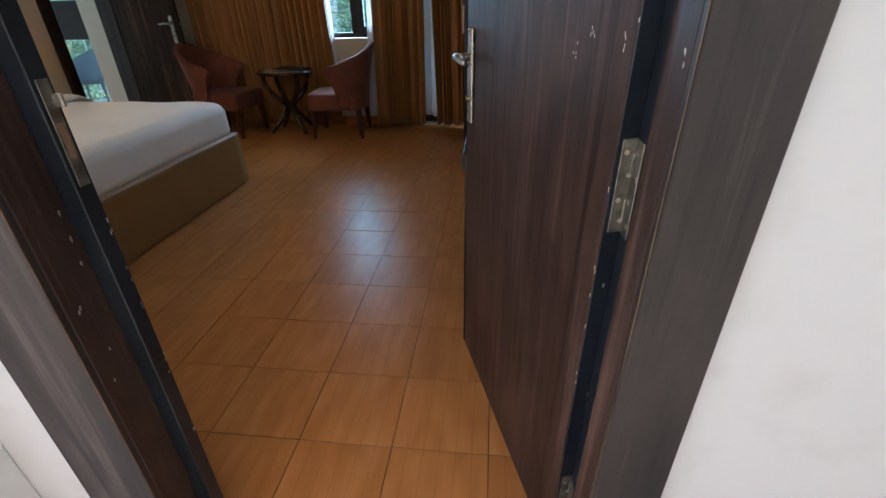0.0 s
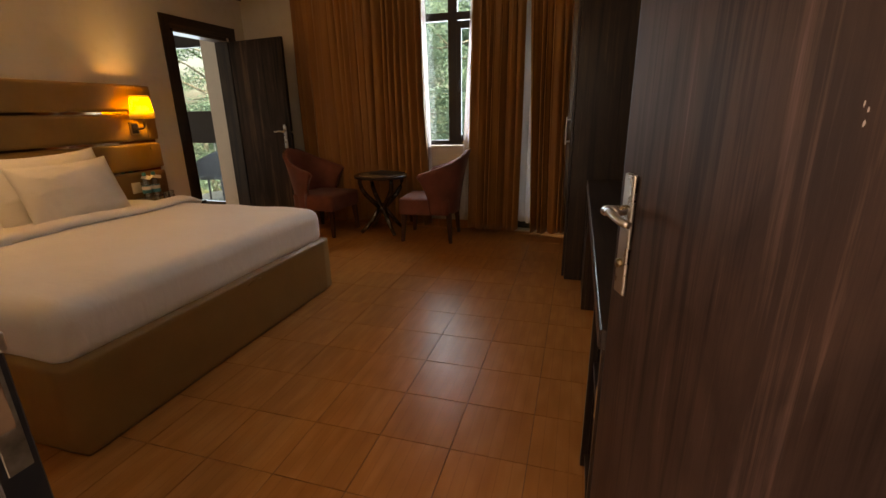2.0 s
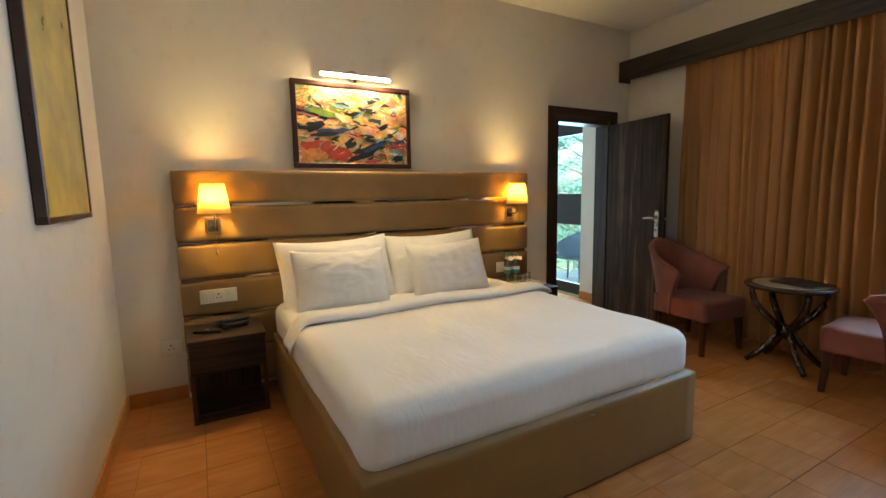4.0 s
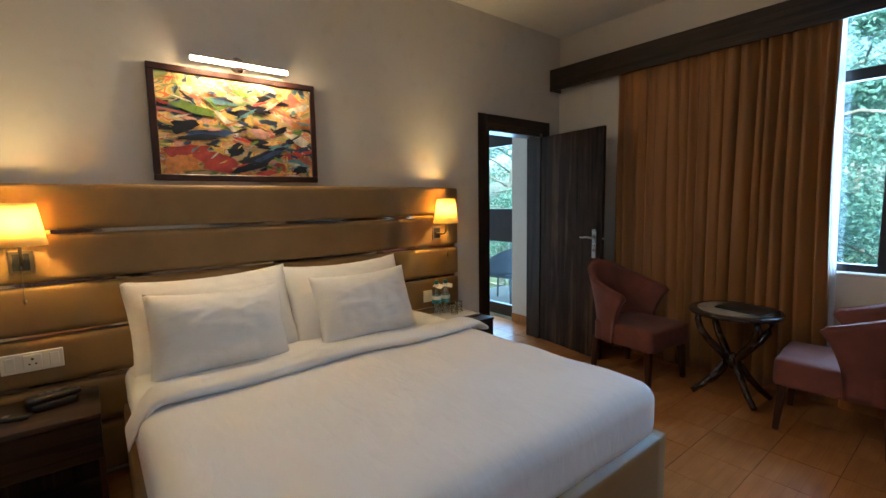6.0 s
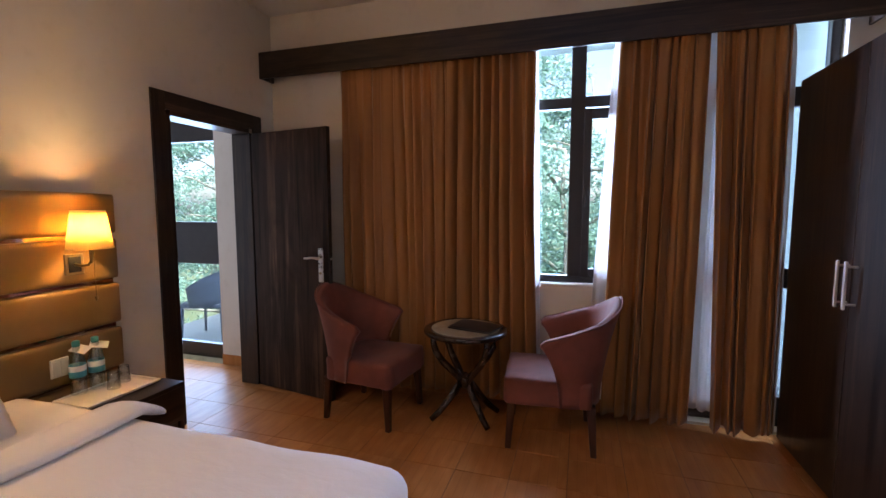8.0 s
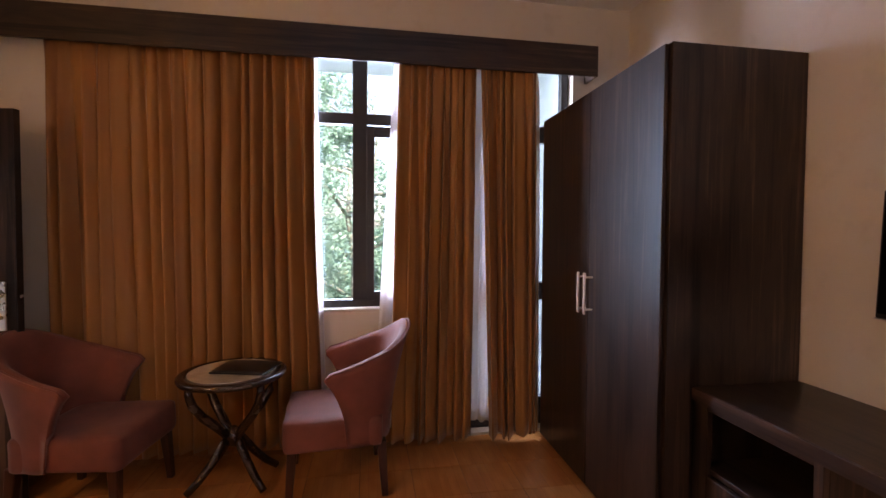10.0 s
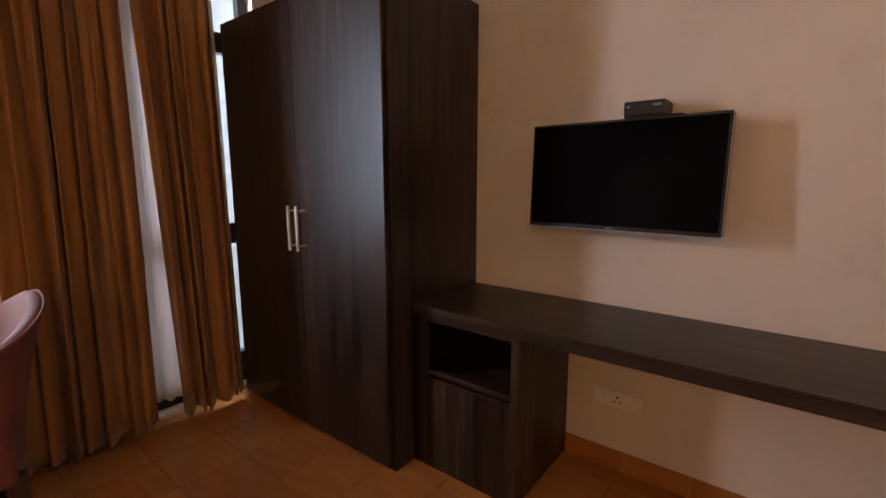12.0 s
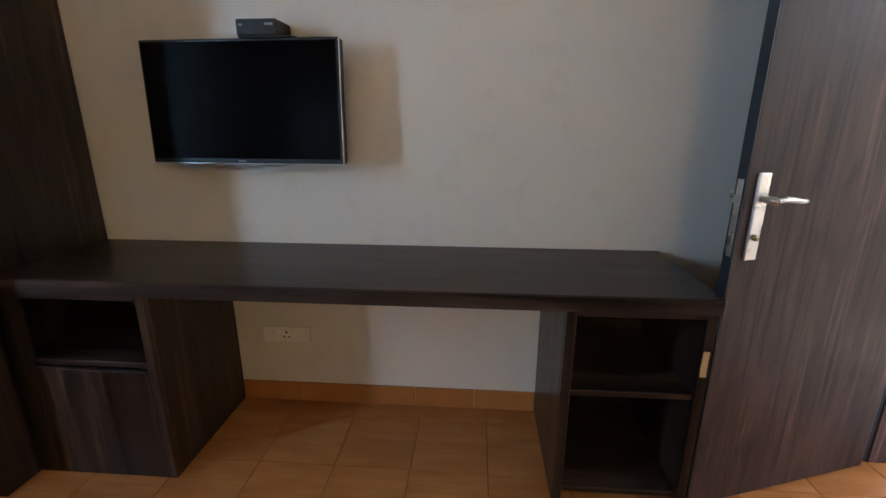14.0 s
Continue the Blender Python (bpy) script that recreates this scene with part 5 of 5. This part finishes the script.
setting("ground", lathe([(400, -3.4), (400, -3.2)], (0, 0, 0), 48), M_GROUND, "green ground far below the balcony", "ground")


def tree(x, y, height, spread, leaves, mat, seed, leaf_len=0.15, low=0.0):
    """Tapered trunk, bent limbs and a crown of separate leaves set in loose clumps."""
    rng = random.Random(seed)
    t = thing("tree", (x, y, -3.2), "leafy green tree outside the window", "tree", group="trees outside")
    base = Vector((x, y, -3.2))
    tip = base + Vector((rng.uniform(-0.5, 0.5), rng.uniform(-0.5, 0.5), height * 0.75))
    trunk = [base.lerp(tip, k / 8) + Vector((0.12 * math.sin(k * 1.3 + seed), 0.1 * math.cos(k * 1.1 + seed), 0)) * (k > 0) for k in range(9)]
    part("trunk", tube_along(trunk, lambda s: 0.12 * (1 - 0.75 * s), 10), M_BARK, t, "rough brown trunk", True)
    clumps = []
    for k in range(13):
        p = trunk[2 + k % 7]
        a = rng.uniform(0, 6.28)
        d = Vector((math.cos(a), math.sin(a), rng.uniform(0.05, 0.55))) * spread * rng.uniform(0.55, 1.05)
        pts = [p, p + d * 0.35 + Vector((0, 0, 0.12)), p + d * 0.7 + Vector((0, 0, 0.1 * rng.uniform(-1, 2))), p + d]
        part("limb", tube_along(pts, lambda s: 0.032 * (1 - 0.8 * s) + 0.005, 6), M_BARK, t, smooth=True)
        for q in (0.55, 0.8, 1.0, 1.1):
            clumps.append((p + d * q + Vector([rng.gauss(0, 0.25) for _ in range(3)]), rng.uniform(0.35, 0.8)))
    verts, faces = [], []
    for n in range(leaves):
        c, r = clumps[rng.randrange(len(clumps))]
        o = Vector([rng.gauss(0, 1) for _ in range(3)])
        o = o.normalized() * r * rng.random() ** 0.45
        o.z *= 0.6
        o = c + o
        d = Vector((rng.gauss(0, 1), rng.gauss(0, 1), rng.gauss(-0.35, 0.6))).normalized()
        s_ = d.cross(Vector([rng.gauss(0, 1) for _ in range(3)])).normalized()
        ln = leaf_len * rng.uniform(0.6, 1.25)
        i = len(verts)
        verts += [o, o + d * ln * 0.5 + s_ * ln * 0.19, o + d * ln, o + d * ln * 0.5 - s_ * ln * 0.19]
        faces.append((i, i + 1, i + 2, i + 3))
    me = bpy.data.meshes.new("crown")
    me.from_pydata([tuple(v) for v in verts], [], faces)
    me.materials.append(mat)
    crown = new("crown", me)
    crown.parent = t
    crown.matrix_parent_inverse = t.matrix_basis.inverted()
    crown["label"] = "loose crown of small green leaves"
    crown["kind"] = "stuff"


TREES = [(-0.9, 10.6, 7.5, 2.2, 26000, 0), (1.4, 11.8, 8.5, 2.6, 26000, 1), (-3.6, 11.0, 8.0, 2.5, 26000, 1), (-6.4, 10.4, 8.0, 2.5, 26000, 0),
         (-9.3, 12.0, 9.0, 2.9, 26000, 1), (3.8, 11.0, 8.0, 2.5, 14000, 0), (-2.0, 14.5, 9.5, 3.0, 26000, 0), (-7.6, 15.0, 10.0, 3.2, 26000, 1), (2.8, 15.5, 10.0, 3.2, 14000, 0), (-12.0, 16.0, 10.0, 3.4, 14000, 0),
         (-0.2, 18.0, 11.5, 3.6, 26000, 1), (-4.8, 18.0, 11.5, 3.8, 26000, 0), (-10.0, 19.0, 11.5, 3.8, 26000, 1)]
for k, (x, y, hgt, spr, num, pale) in enumerate(TREES):
    tree(x, y, hgt, spr, num, M_LEAF_2 if pale else M_LEAF, 20 + k, 0.085 if y < 13 else 0.14)

# ---- floor tiles ----
TX0, TY0, TW, TH = 0.265, 2.040, 0.308, 0.305
floor = thing("floor", (-0.6, 4.0, 0), "orange-brown wood-look ceramic floor tiles with dark joints", "floor", kind="structure")
part("screed", box(WX - 0.15, EX, SY, NY, -0.2, -0.003), M_GROUT, floor, "dark grout bed")
part("screed", box(WX - 1.75, WX - 0.152, 4.5, NY, -0.2, -0.003), M_GROUT, floor)
part("screed", box(0.13, EX, DY - 0.21, DY - 0.2, -0.2, -0.003), M_GROUT, floor)
tile_mesh = None
rest_v, rest_f = [], []
for i in range(-16, 6):
    for j in range(-2, 15):
        x0, y0 = TX0 + TW * i, TY0 + TH * j
        x1, y1 = x0 + TW, y0 + TH
        if x1 < WX - 1.75 or x0 > EX or y1 < SY or y0 > NY or (x1 < WX and y1 < 4.5):
            continue
        x0, x1, y0, y1 = max(x0, WX - 1.75), min(x1, EX), max(y0, SY), min(y1, NY)
        if y1 < DY - 0.2 and x1 > 0.14:
            continue
        whole = abs(x1 - x0 - TW) < 1e-6 and abs(y1 - y0 - TH) < 1e-6
        if whole and x0 > -3.2:
            if tile_mesh is None:
                bm = box(0.0014, TW - 0.0014, 0.0014, TH - 0.0014, -0.006, 0.0, 0.0009)
                first = part("tile", bm, M_TILE, floor)
                tile_mesh = first.data
                ob = first
            else:
                ob = new("tile", tile_mesh)
                ob.parent = floor
                ob.matrix_parent_inverse = floor.matrix_basis.inverted()
            ob.location = (x0, y0, random.Random(i * 97 + j).uniform(-0.0006, 0.0004))
        elif x1 - x0 > 0.01 and y1 - y0 > 0.01:
            bm = box(x0 + 0.0009, x1 - 0.0009, y0 + 0.0009, y1 - 0.0009, -0.006, 0.0, 0.0009)
            part("tile", bm, M_TILE, floor)
